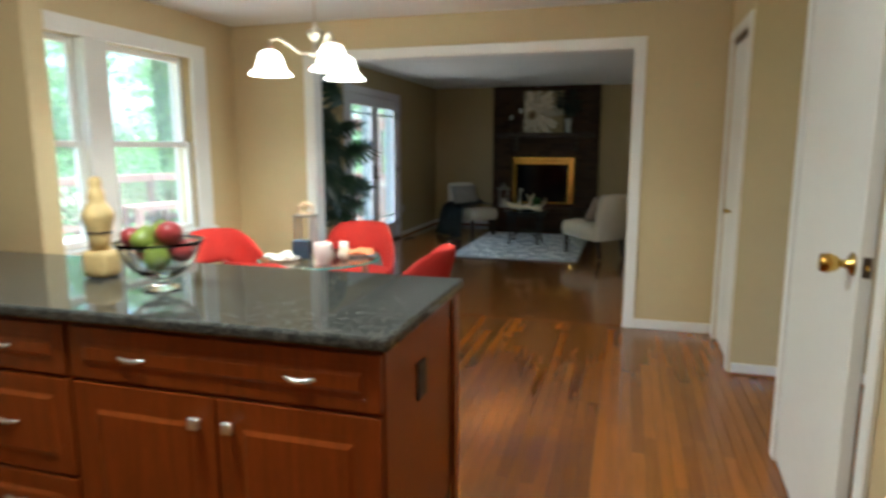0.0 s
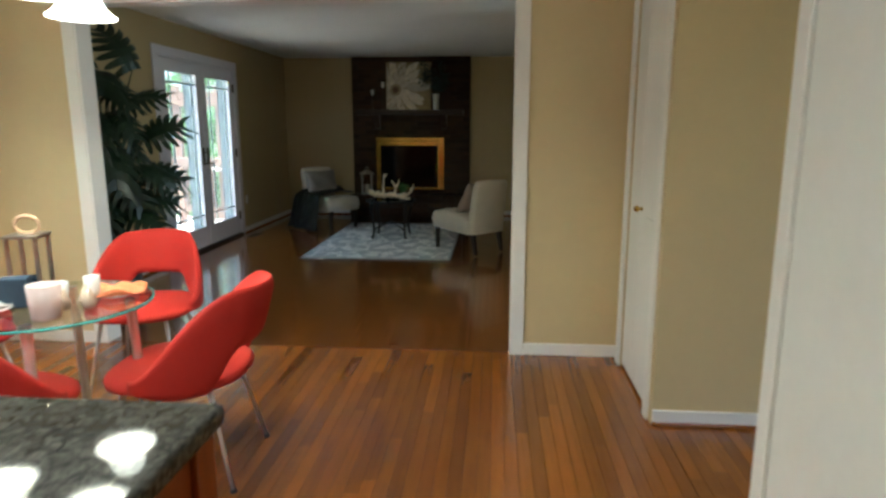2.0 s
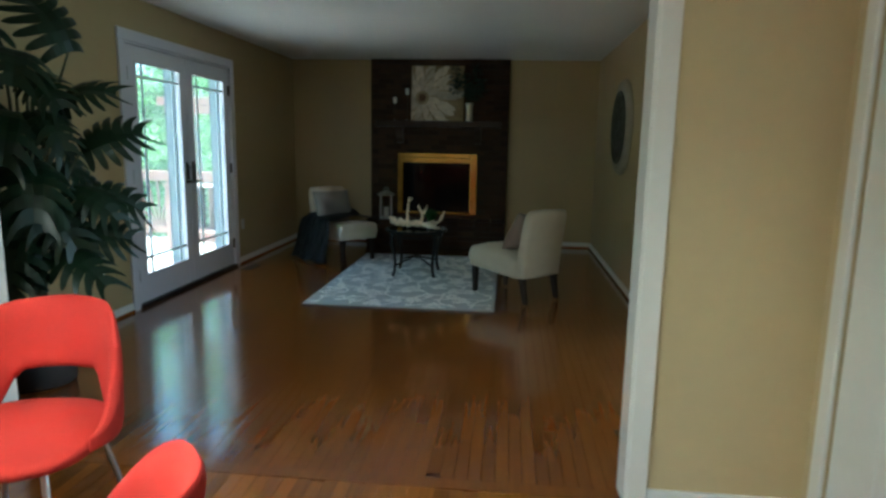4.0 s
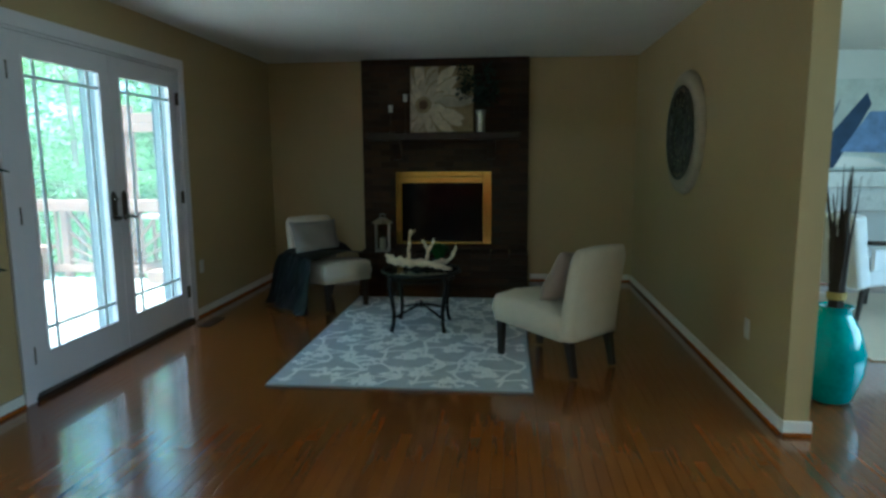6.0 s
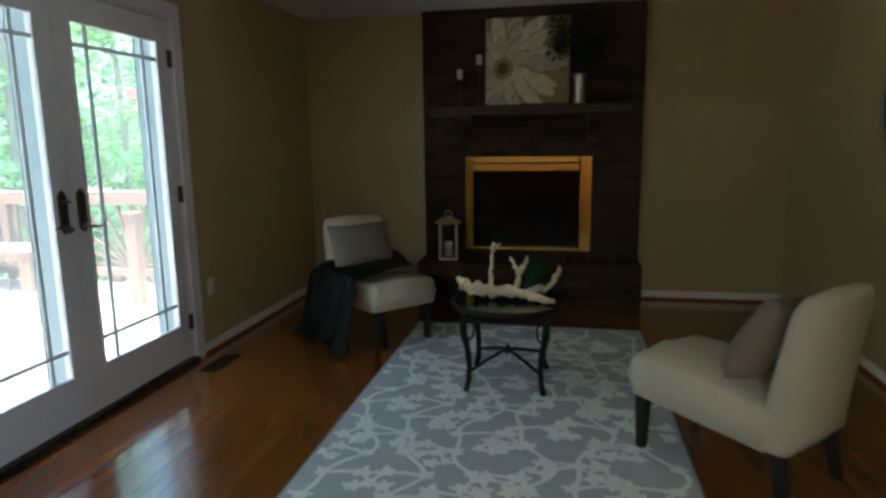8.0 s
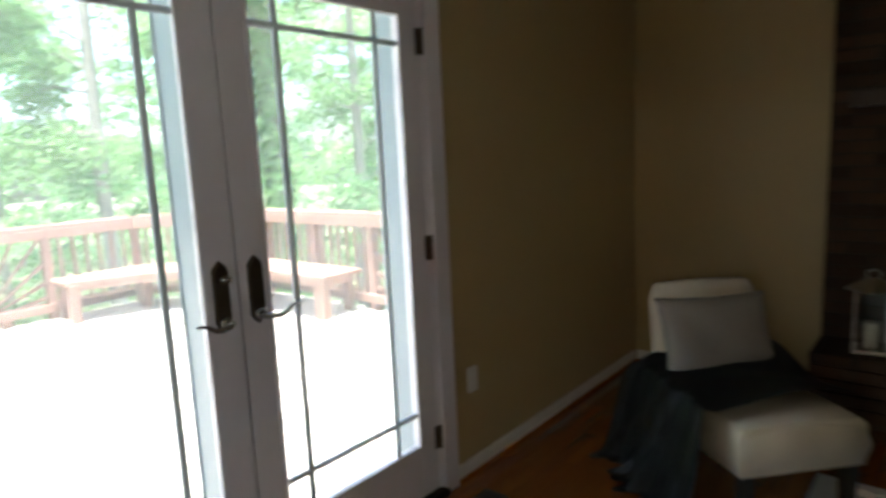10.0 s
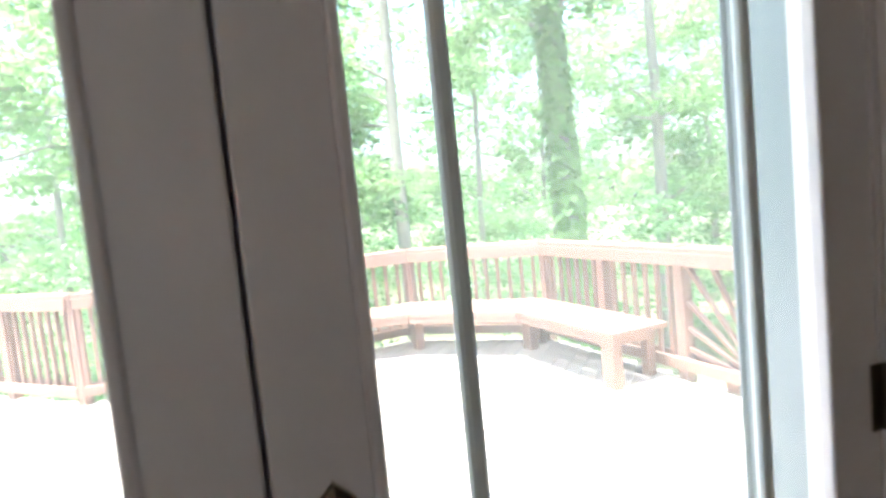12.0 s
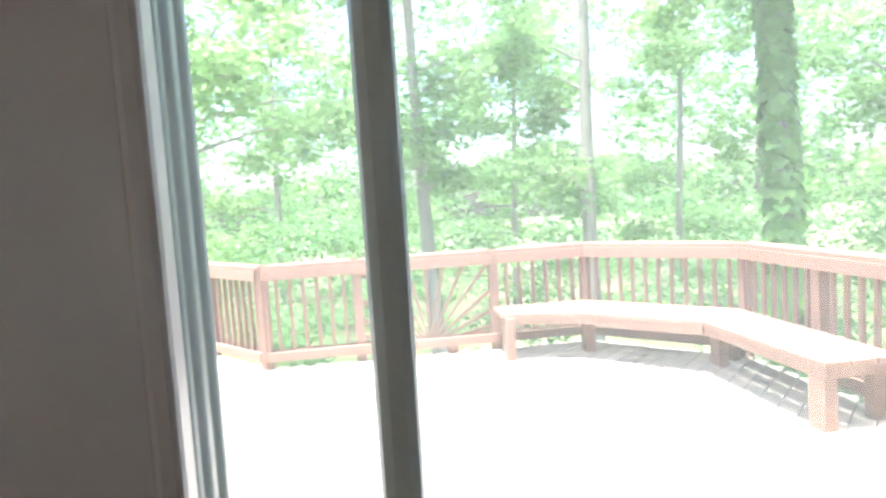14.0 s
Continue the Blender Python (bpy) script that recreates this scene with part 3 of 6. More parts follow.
# ---- kitchen: counter with cabinets ----
def pull(parent, x, z, y=-0.024):
    bm = T([(x - 0.045, 0.0, z), (x - 0.045, y, z), (x - 0.025, y - 0.006, z - 0.004), (x, y - 0.008, z - 0.006), (x + 0.025, y - 0.006, z - 0.004), (x + 0.045, y, z), (x + 0.045, 0.0, z)],
           [0.006, 0.006, 0.007, 0.008, 0.007, 0.006, 0.006], 10)
    part("pull", bm, SATIN, parent, "brushed steel bow pull", True)


def raised(parent, name, x0, x1, z0, z1, frame_w):
    """A framed front with a raised centre field, its face towards -y."""
    f = part(name, B(x0, x1, -0.02, 0, z0, z1, 0.004), CHERRY, parent)
    bm = bmesh.new()
    a0, a1, c0, c1 = x0 + frame_w, x1 - frame_w, z0 + frame_w, z1 - frame_w
    i = min(0.035, (c1 - c0) * 0.3)
    vs = [bm.verts.new(p) for p in ((a0, -0.0205, c0), (a1, -0.0205, c0), (a1, -0.0205, c1), (a0, -0.0205, c1),
                                    (a0 + 0.006, -0.0135, c0 + 0.006), (a1 - 0.006, -0.0135, c0 + 0.006), (a1 - 0.006, -0.0135, c1 - 0.006), (a0 + 0.006, -0.0135, c1 - 0.006),
                                    (a0 + i, -0.027, c0 + i), (a1 - i, -0.027, c0 + i), (a1 - i, -0.027, c1 - i), (a0 + i, -0.027, c1 - i))]
    for q in range(4):
        r = (q + 1) % 4
        bm.faces.new((vs[q], vs[r], vs[4 + r], vs[4 + q]))
        bm.faces.new((vs[4 + q], vs[4 + r], vs[8 + r], vs[8 + q]))
    bm.faces.new(vs[8:])
    part("panel", bm, CHERRY, f)
    return f


CY = 2.345
base = thing("base_cabinet", pose(0, CY, 0), "cherry wood base cabinet with a wide drawer over two doors", "cabinet", "cherry base cabinets")
part("carcass", B(-0.618, 0.448, 0.001, 0.73, 0.10, 0.868, 0.003), CHERRY, base)
part("toe_kick", B(-0.618, 0.43, 0.06, 0.72, 0.001, 0.10), DARKWOOD, base)
part("side_trim", B(0.4485, 0.462, 0.665, 0.732, 0.0, 0.868, 0.003), CHERRY, base)
dr = raised(base, "drawer", -0.61, 0.442, 0.685, 0.852, 0.035)
pull(dr, -0.37, 0.765)
pull(dr, 0.2, 0.765)
for x0, x1, kx in ((-0.61, -0.087, -0.145), (-0.081, 0.442, -0.03)):
    d = raised(base, "door", x0, x1, 0.12, 0.672, 0.065)
    bm = T([(kx, -0.02, 0.595), (kx, -0.036, 0.595)], 0.008, 10)
    box(bm, kx - 0.0185, kx + 0.0185, -0.052, -0.035, 0.5765, 0.6135, 0.006, 3)
    part("knob", bm, SATIN, d, "square brushed steel knob", True)
bm = B(0.449, 0.4555, 0.262, 0.342, 0.612, 0.732, 0.002)
o = thing("wall_outlet", pose(0, CY, 0), "black outlet plate on the cherry cabinet end", "outlet")
part("plate", bm, BLACK, o)
part("socket", B(0.4555, 0.4575, 0.287, 0.317, 0.637, 0.667, 0.001), BLACK, o)
part("socket", B(0.4555, 0.4575, 0.287, 0.317, 0.677, 0.707, 0.001), BLACK, o)
left = thing("base_cabinet", pose(0, CY, 0), "cherry wood base cabinet with a stack of drawers", "cabinet", "cherry base cabinets")
part("carcass", B(-1.19, -0.622, 0.001, 0.73, 0.10, 0.868, 0.003), CHERRY, left)
part("toe_kick", B(-1.19, -0.622, 0.06, 0.72, 0.001, 0.10), DARKWOOD, left)
for z0, z1 in ((0.685, 0.852), (0.34, 0.672), (0.12, 0.327)):
    d = raised(left, "drawer", -1.18, -0.632, z0, z1, 0.04)
    pull(d, -0.895, (z0 + z1) / 2)
far = thing("base_cabinet", pose(0, CY, 0), "cherry wood base cabinet at the end of the counter", "cabinet", "cherry base cabinets")
part("carcass", B(-2.34, -1.194, 0.001, 0.73, 0.10, 0.868, 0.003), CHERRY, far)
part("toe_kick", B(-2.34, -1.194, 0.06, 0.72, 0.001, 0.10), DARKWOOD, far)
for x0 in (-1.76, -2.33):
    raised(far, "door", x0, x0 + 0.555, 0.12, 0.852, 0.065)
top = thing("worktop", pose(0, 0, 0), "polished dark speckled granite worktop with a rounded edge", "worktop")
part("slab", B(-2.345, 0.476, 2.298, 3.105, 0.869, 0.910, 0.012, 4), GRANITE, top, "", False)

# gourd figure and fruit bowl
g = thing("gourd_figure", pose(-0.87, 2.74, 0.911), "tall stacked ochre gourd ornament on a square base", "ornament")
part("base", B(-0.056, 0.056, -0.05, 0.05, 0, 0.105, 0.025, 4), GOURD, g, "rough ochre base", True)
part("body", L([(r * 0.8, z) for r, z in [(0.0, 0.1), (0.045, 0.1), (0.05, 0.15), (0.062, 0.2), (0.072, 0.225), (0.072, 0.245), (0.05, 0.275), (0.036, 0.288), (0.04, 0.305), (0.034, 0.33), (0.026, 0.338), (0.03, 0.352), (0.026, 0.372), (0.014, 0.382), (0.0, 0.385)]], 24), GOURD, g, "", True)
for k in range(7):
    a = k * 0.9
    part("band", T([(0.044 * math.cos(a + t), 0.044 * math.sin(a + t), 0.17 + 0.004 * math.sin(3 * t)) for t in np.linspace(0, 0.8, 5)], 0.004, 6), DARKWOOD, g)
bowl = thing("fruit_bowl", pose(-0.506, 2.634, 0.911) @ Matrix.Scale(1.12, 4), "footed clear glass bowl holding red and green fruit", "bowl")
part("bowl", L([(0.0, 0.002), (0.055, 0.0), (0.058, 0.006), (0.02, 0.016), (0.02, 0.03), (0.06, 0.045), (0.1, 0.08), (0.125, 0.14), (0.131, 0.152), (0.124, 0.152), (0.117, 0.138), (0.093, 0.084), (0.055, 0.052), (0.0, 0.045)], 40), BOWL_GLASS, bowl, "", True)
rnd = random.Random(11)
FRUIT = [(-0.06, 0.02, 0.115, 0.045, 0), (0.03, -0.05, 0.105, 0.044, 1), (0.055, 0.03, 0.12, 0.046, 0), (-0.02, -0.045, 0.155, 0.043, 1), (-0.035, 0.05, 0.165, 0.044, 1), (0.04, 0.0, 0.175, 0.046, 0), (-0.075, -0.03, 0.16, 0.04, 0), (0.0, 0.0, 0.1, 0.04, 1)]
for x, y, z, r, c in FRUIT:
    fr = thing("fruit", pose(-0.506 + x * 1.12, 2.634 + y * 1.12, 0.911 + z * 1.12, rnd.uniform(-40, 40), rnd.uniform(-40, 40), 0), "dark red apple in a glass bowl" if c == 0 else "green pear in a glass bowl", "fruit", "fruit in the bowl")
    prof = [(0, -r * 0.85)] + [(r * math.cos(a) * (1.0 if c == 0 else (1.0 - 0.35 * max(0, math.sin(a)))), r * math.sin(a) * (0.9 if math.sin(a) < 0 or c == 0 else 1.35)) for a in np.linspace(-1.3, 1.4, 10)] + [(0, r * (0.78 if c == 0 else 1.3))]
    part("flesh", L(prof, 20), APPLE_RED if c == 0 else PEAR_GREEN, fr, "", True)
    part("stem", T([(0, 0, r * (0.7 if c == 0 else 1.25)), (0.003, 0, r * 1.1 if c == 0 else r * 1.6)], 0.002, 6), TWIGS, fr)

# ---- chandelier ----
CH = Vector((-0.74, 4.30, 0))
ch = thing("chandelier", pose(CH.x, CH.y, 0), "brushed nickel chandelier with three lit frosted glass bells", "chandelier")
NICKEL = mat("satin_nickel", (0.62, 0.55, 0.45), 0.3, 1.0, var=0.05)
part("canopy", L([(0.0, 2.449), (0.065, 2.449), (0.06, 2.43), (0.02, 2.41), (0.0, 2.41)], 24), NICKEL, ch, "", True)
part("stem", T([(0, 0, 2.42), (0, 0, 2.05)], 0.006), NICKEL, ch)
part("hub", L([(0.0, 2.13), (0.014, 2.12), (0.012, 2.10), (0.03, 2.085), (0.05, 2.075), (0.046, 2.05), (0.02, 2.02), (0.016, 1.97), (0.035, 1.955), (0.03, 1.93), (0.0, 1.915)], 24), NICKEL, ch, "", True)
for k, ang in enumerate((197, 77, 317)):
    a = radians(ang)
    u = Vector((math.cos(a), math.sin(a), 0))
    arm = part("arm", T([u * 0.02 + Vector((0, 0, 1.945)), u * 0.09 + Vector((0, 0, 1.95)), u * 0.16 + Vector((0, 0, 2.0)), u * 0.22 + Vector((0, 0, 2.035)), u * 0.265 + Vector((0, 0, 2.02)), u * 0.268 + Vector((0, 0, 1.975))], 0.008), NICKEL, ch, "", True)
    c = u * 0.268
    part("socket", L([(0.0, 1.985), (0.022, 1.985), (0.026, 1.955), (0.0, 1.95)], 16, c), NICKEL, arm)
    prof = [(0.028, 1.965), (0.05, 1.955), (0.066, 1.93), (0.074, 1.895), (0.088, 1.862), (0.112, 1.838), (0.128, 1.826), (0.126, 1.822), (0.108, 1.833), (0.084, 1.857), (0.07, 1.893), (0.062, 1.926), (0.046, 1.95), (0.028, 1.96)]
    part("shade", L(prof, 32, c), BELL, arm, "lit frosted glass bell", True)
    bl = new("bulb_light", bpy.data.lights.new("bulb_light", "POINT"))
    bl.data.energy, bl.data.color, bl.data.shadow_soft_size = BULB, (1.0, 0.90, 0.76), 0.03
    bl.location = CH + c + Vector((0, 0, 1.866))

# kitchen ceiling lamp before the counter
kl = thing("ceiling_lamp", pose(-0.25, 2.02, H), "round flush opal glass kitchen ceiling lamp, lit", "lamp")
part("pan", L([(0, -0.001), (0.19, -0.001), (0.19, -0.03), (0, -0.03)], 32), TRIM, kl)
part("diffuser", L([(0.18, -0.03), (0.175, -0.06), (0.12, -0.095), (0, -0.11)], 32), glow("lit_opal_glass", (1.0, 0.93, 0.82), KITCHEN_LAMP), kl, "lit opal glass bowl", True)

# ---- dining set ----
def shell(n_u=36, n_v=14):
    """Upholstered wrap-round back: open below its middle, its wings sinking to the seat's front."""
    bm = bmesh.new()
    outer, inner = [], []
    for iu in range(n_u + 1):
        th = radians(-112 + 224 * iu / n_u)
        k = abs(th) / radians(112)
        lo = 0.40 + 0.155 * (1 - smoothstep(0.22, 0.42, k)) + 0.02 * smoothstep(0.6, 1.0, k)
        hi = 0.805 - 0.02 * k - 0.315 * smoothstep(0.3, 1.0, k)
        hi = max(hi, lo + 0.035)
        ro, ri = [], []
        for iv in range(n_v + 1):
            v = iv / n_v
            z = lo + (hi - lo) * v
            e = 1 - abs(2 * v - 1) ** 6
            eu = 1 - k ** 14
            th2 = 0.021 * max(0.05, e) * max(0.1, eu)
            lean = 0.11 * max(0, (z - 0.42) / 0.38) * max(0, math.cos(th)) ** 0.8
            rx, ry = 0.265 + lean, 0.285 + 0.02 * (z - 0.42)
            nx, ny = -math.cos(th), math.sin(th)
            ro.append(bm.verts.new((nx * (rx + th2), ny * (ry + th2), z)))
            ri.append(bm.verts.new((nx * (rx - th2), ny * (ry - th2), z)))
        outer.append(ro)
        inner.append(ri)
    for i in range(n_u):
        for j in range(n_v):
            bm.faces.new((outer[i][j], outer[i + 1][j], outer[i + 1][j + 1], outer[i][j + 1]))
            bm.faces.new((inner[i][j], inner[i][j + 1], inner[i + 1][j + 1], inner[i + 1][j]))
        bm.faces.new((outer[i][0], inner[i][0], inner[i + 1][0], outer[i + 1][0]))
        bm.faces.new((outer[i][n_v], outer[i + 1][n_v], inner[i + 1][n_v], inner[i][n_v]))
    for i in (0, n_u):
        for j in range(n_v):
            bm.faces.new((outer[i][j], outer[i][j + 1], inner[i][j + 1], inner[i][j]))
    return bm


def cushion(a, b, z0, z1, power=3.0, puff=0.02, n=40):
    """A superelliptic cushion with soft edges."""
    bm = bmesh.new()
    rings = []
    for f, z in ((0.0, z0), (0.9, z0), (0.985, z0 + 0.01), (1.0, (z0 + z1) / 2), (0.985, z1 - 0.012), (0.93, z1), (0.6, z1 + puff * 0.7), (0.3, z1 + puff), (0.0, z1 + puff)):
        if f == 0:
            rings.append([bm.verts.new((0, 0, z))])
            continue
        ring = []
        for k in range(n):
            t = 2 * math.pi * k / n
            c, s = math.cos(t), math.sin(t)
            r = (abs(c) ** power + abs(s) ** power) ** (-1 / power)
            ring.append(bm.verts.new((a * f * r * c, b * f * r * s * (1 + 0.06 * c), z)))
        rings.append(ring)
    for p, q in zip(rings, rings[1:]):
        for k in range(n):
            k2 = (k + 1) % n
            if len(p) == 1:
                bm.faces.new((p[0], q[k2], q[k]))
            elif len(q) == 1:
                bm.faces.new((p[k], p[k2], q[0]))
            else:
                bm.faces.new((p[k], p[k2], q[k2], q[k]))
    return bm


def dining_chair(m):
    c = thing("dining_chair", m, "red wool upholstered dining chair with a wrap-round back and steel legs", "chair", "red chairs round the glass table")
    part("seat", cushion(0.27, 0.265, 0.405, 0.455, 2.8, 0.02), RED, c, "", True)
    part("backrest", shell(), RED, c, "curved red shell with an open lower edge", True)
    for sx, sy in ((1, 1), (1, -1), (-1, 1), (-1, -1)):
        lg = part("leg", T([(sx * 0.15, sy * 0.15, 0.41), (sx * 0.17, sy * 0.165, 0.38), (sx * 0.255, sy * 0.225, 0.012)], [0.011, 0.011, 0.008], 12), LEG_STEEL, c, "tapered chrome leg", True)
        part("glide", T([(sx * 0.255, sy * 0.225, 0.014), (sx * 0.257, sy * 0.226, 0.0)], [0.011, 0.014], 12), BLACK, lg)
    return c


first = dining_chair(pose(-0.31, 4.43, 0, 0, 0, 184))
for x, y, a in ((-0.95, 5.26, -80), (-1.60, 4.66, -20), (-0.84, 4.02, 80)):
    copy_thing(first, pose(x, y, 0, 0, 0, a))

TC = Vector((-0.77, 4.32, 0))
tb = thing("dining_table", pose(TC.x, TC.y, 0), "small round glass dining table on steel legs", "table")
part("tabletop", L([(0, 0.710), (0.36, 0.710), (0.366, 0.714), (0.366, 0.720), (0.36, 0.724), (0, 0.724)], 64), TABLE_GLASS, tb, "round clear glass top")
for k in range(4):
    a = radians(20 + 90 * k)
    part("leg", T([(0.31 * math.cos(a), 0.31 * math.sin(a), 0.0), (0.28 * math.cos(a), 0.28 * math.sin(a), 0.709)], [0.017, 0.02], 14), LEG_STEEL, tb, "steel tube leg")
part("shelf_ring", T([(0.27 * math.cos(t), 0.27 * math.sin(t), 0.10) for t in np.linspace(0, 2 * math.pi, 49)], 0.014, 8), CHERRY, tb, "brown wooden lower ring", True)
for k in range(4):
    a = radians(20 + 90 * k)
    part("bracket", T([(0.27 * math.cos(a), 0.27 * math.sin(a), 0.10), (0.306 * math.cos(a), 0.306 * math.sin(a), 0.10)], 0.008, 8), STEEL, tb)
part("glass_edge", T([(0.367 * math.cos(t), 0.367 * math.sin(t), 0.717) for t in np.linspace(0, 2 * math.pi, 65)], 0.0055, 8), mat("teal_glass_edge", (0.10, 0.40, 0.36), 0.12, var=0.1), tb, "teal polished edge of the glass", True)
TZ = 0.7245

ln = thing("candle_lantern", pose(-0.90, 4.40, TZ, 0, 0, 12) @ Matrix.Diagonal((0.7, 0.7, 0.84, 1)), "tall grey metal lantern frame with a wooden ring handle", "lantern")
for sx in (-1, 1):
    for sy in (-1, 1):
        part("post", B(sx * 0.075 - 0.009, sx * 0.075 + 0.009, sy * 0.075 - 0.009, sy * 0.075 + 0.009, 0.012, 0.29, 0.002), SILVER, ln)
part("base", B(-0.09, 0.09, -0.09, 0.09, 0, 0.014, 0.003), SILVER, ln)
part("roof", B(-0.092, 0.092, -0.092, 0.092, 0.29, 0.305, 0.003), SILVER, ln)
part("ring_handle", T([(0.065 * math.cos(t), 0.012, 0.346 + 0.042 * math.sin(t)) for t in np.linspace(0, 2 * math.pi, 25)], 0.011, 10), mat("pale_wood", (0.55, 0.36, 0.22), 0.6, var=0.15), ln, "pale wooden ring", True)
part("candle", L([(0, 0.014), (0.04, 0.014), (0.04, 0.10), (0.012, 0.10), (0, 0.104)], 24), BLUE_BOOK, ln, "dark blue candle")
book = thing("blue_box", pose(-0.855, 4.25, TZ, 0, 0, 20), "dark teal box standing on the glass table", "box")
part("body", B(-0.05, 0.05, -0.035, 0.035, 0, 0.115, 0.006), BLUE_BOOK, book)


def cup(x, y, r, h, material, label, rot=0, handle=True):
    c = thing("mug", pose(x, y, TZ, 0, 0, rot), label, "cup", "crockery on the glass table")
    part("body", L([(0, 0), (r * 0.82, 0), (r * 0.86, 0.006), (r, h), (r * 0.93, h), (r * 0.8, 0.01), (0, 0.01)], 32), material, c, "", True)
    if handle:
        part("handle", T([(r * 0.9, 0, h * 0.8), (r + 0.025, 0, h * 0.75), (r + 0.03, 0, h * 0.5), (r + 0.02, 0, h * 0.28), (r * 0.85, 0, h * 0.2)], 0.006, 8), material, c, "", True)


cup(-0.64, 4.12, 0.055, 0.125, PINKISH, "large blush ceramic mug", 130)
cup(-0.72, 4.30, 0.038, 0.085, WHITE_CERAMIC, "small white ceramic cup with a handle", 150)
cup(-0.62, 4.36, 0.03, 0.10, WHITE_CERAMIC, "slim white ceramic tumbler", 0, False)


def napkin(x, y, rot, label, material, w=0.16, d=0.09, group="folded napkins and plates"):
    o = thing("folded_napkin", pose(x, y, TZ, 0, 0, rot), label, "napkin", group)
    bm = bmesh.new()
    n = 14
    grid = []
    for i in range(n + 1):
        row = []
        for j in range(n + 1):
            u, v = i / n - 0.5, j / n - 0.5
            z = 0.016 + 0.014 * math.sin(9 * u + 3 * v) * math.cos(7 * v) + 0.02 * math.exp(-18 * (u * u + v * v))
            row.append(bm.verts.new((u * w, v * d * (1 - 0.4 * u), max(0.004, z))))
        grid.append(row)
    for i in range(n):
        for j in range(n):
            bm.faces.new((grid[i][j], grid[i + 1][j], grid[i + 1][j + 1], grid[i][j + 1]))
    r = bmesh.ops.extrude_face_region(bm, geom=bm.faces[:])
    for v in (e for e in r["geom"] if isinstance(e, bmesh.types.BMVert)):
        v.co.z = 0.0005
    part("cloth", bm, material, o, "", True)
    return o


def plate(x, y, r, label, material):
    o = thing("plate", pose(x, y, TZ), label, "plate", "folded napkins and plates")
    part("dish", L([(0, 0), (r * 0.6, 0), (r * 0.65, 0.004), (r, 0.012), (r * 0.98, 0.015), (r * 0.62, 0.007), (0, 0.006)], 36), material, o, "", True)


plate(-0.58, 4.44, 0.09, "small white plate with a napkin on it", WHITE_CERAMIC)
nap = napkin(-0.56, 4.43, 25, "crumpled orange napkin on a plate", NAPKIN, 0.21, 0.13)
nap.location.z += 0.0155
plate(-0.93, 4.17, 0.10, "small white plate with a printed napkin on it", WHITE_CERAMIC)
n2 = napkin(-0.93, 4.17, 60, "white and orange printed napkin on a plate", WHITE_CERAMIC, 0.2, 0.12)
n2.location.z += 0.0155
napkin(-0.97, 4.27, 10, "orange napkin roll beside a plate", NAPKIN, 0.10, 0.06)
for k, (x, y, s) in enumerate(((-0.60, 4.29, 0.03), (-0.56, 4.25, 0.026), (-0.64, 4.22, 0.024))):
    sh = thing("sea_shell", pose(x, y, TZ, 0, 0, 40 * k), "small pale sea shell on the glass table", "shell", "shells on the table")
    part("shell_body", L([(0, 0), (s * 0.7, 0.004), (s, 0.02), (s * 0.75, 0.045), (s * 0.5, 0.06), (s * 0.25, 0.075), (0, 0.085)], 14), mat("pale_shell", (0.62, 0.50, 0.40), 0.5, var=0.2, scale=40), sh, "", True)

# ---- living room: fireplace ----
FX0, FX1, FY, FH = -1.275, 0.572, 11.98, 0.36
fp = thing("fireplace", pose(0, 0, 0), "dark brick fireplace with a brass framed glass firebox and raised hearth", "fireplace")
for x0, x1, z0, z1 in ((FX0 + 0.004, -0.86, FH, H), (0.13, FX1 - 0.004, FH, H), (-0.86, 0.13, 1.2, H), (-0.86, 0.13, FH, 0.44)):
    part("mortar_bed", B(x0, x1, FY + 0.008, YB + 0.02, z0, z1), MORTAR, fp)
part("firebox", B(-0.86, 0.13, FY + 0.05, FY + 0.07, 0.44, 1.2), SOOT, fp, "sooty firebox")
fr = part("fire_screen", B(-0.84, 0.08, FY + 0.02, FY + 0.03, 0.46, 1.12), SMOKED, fp, "dark smoked glass doors")
bm = bmesh.new()
for x0, x1, z0, z1 in ((-0.90, -0.83, 0.42, 1.235), (0.07, 0.17, 0.42, 1.235), (-0.83, 0.07, 1.175, 1.235), (-0.83, 0.07, 0.42, 0.455)):
    box(bm, x0, x1, FY - 0.055, FY - 0.012, z0, z1, 0.008, 3)
box(bm, -0.83, 0.07, FY - 0.045, FY - 0.008, 1.105, 1.174, 0.008, 3)
part("brass_frame", bm, BRASS, fp, "polished brass frame")
part("hearth_core", B(FX0 + 0.01, FX1 - 0.01, 11.66, YB, 0.003, FH - 0.055), MORTAR, fp)
rnd = random.Random(5)
bw, bh, gap = 0.205, 0.0655, 0.01
me = bpy.data.meshes.new("brick")
bb = B(-bw / 2 + gap / 2, bw / 2 - gap / 2, 0, 0.03, gap / 2, bh - gap / 2, 0.003, 1)
bb.to_mesh(me)
bb.free()
me.materials.append(BRICK)
half = bpy.data.meshes.new("brick")
bb = B(-bw / 4 + gap / 2, bw / 4 - gap / 2, 0, 0.03, gap / 2, bh - gap / 2, 0.003, 1)
bb.to_mesh(half)
bb.free()
half.materials.append(BRICK)
row, z = 0, FH
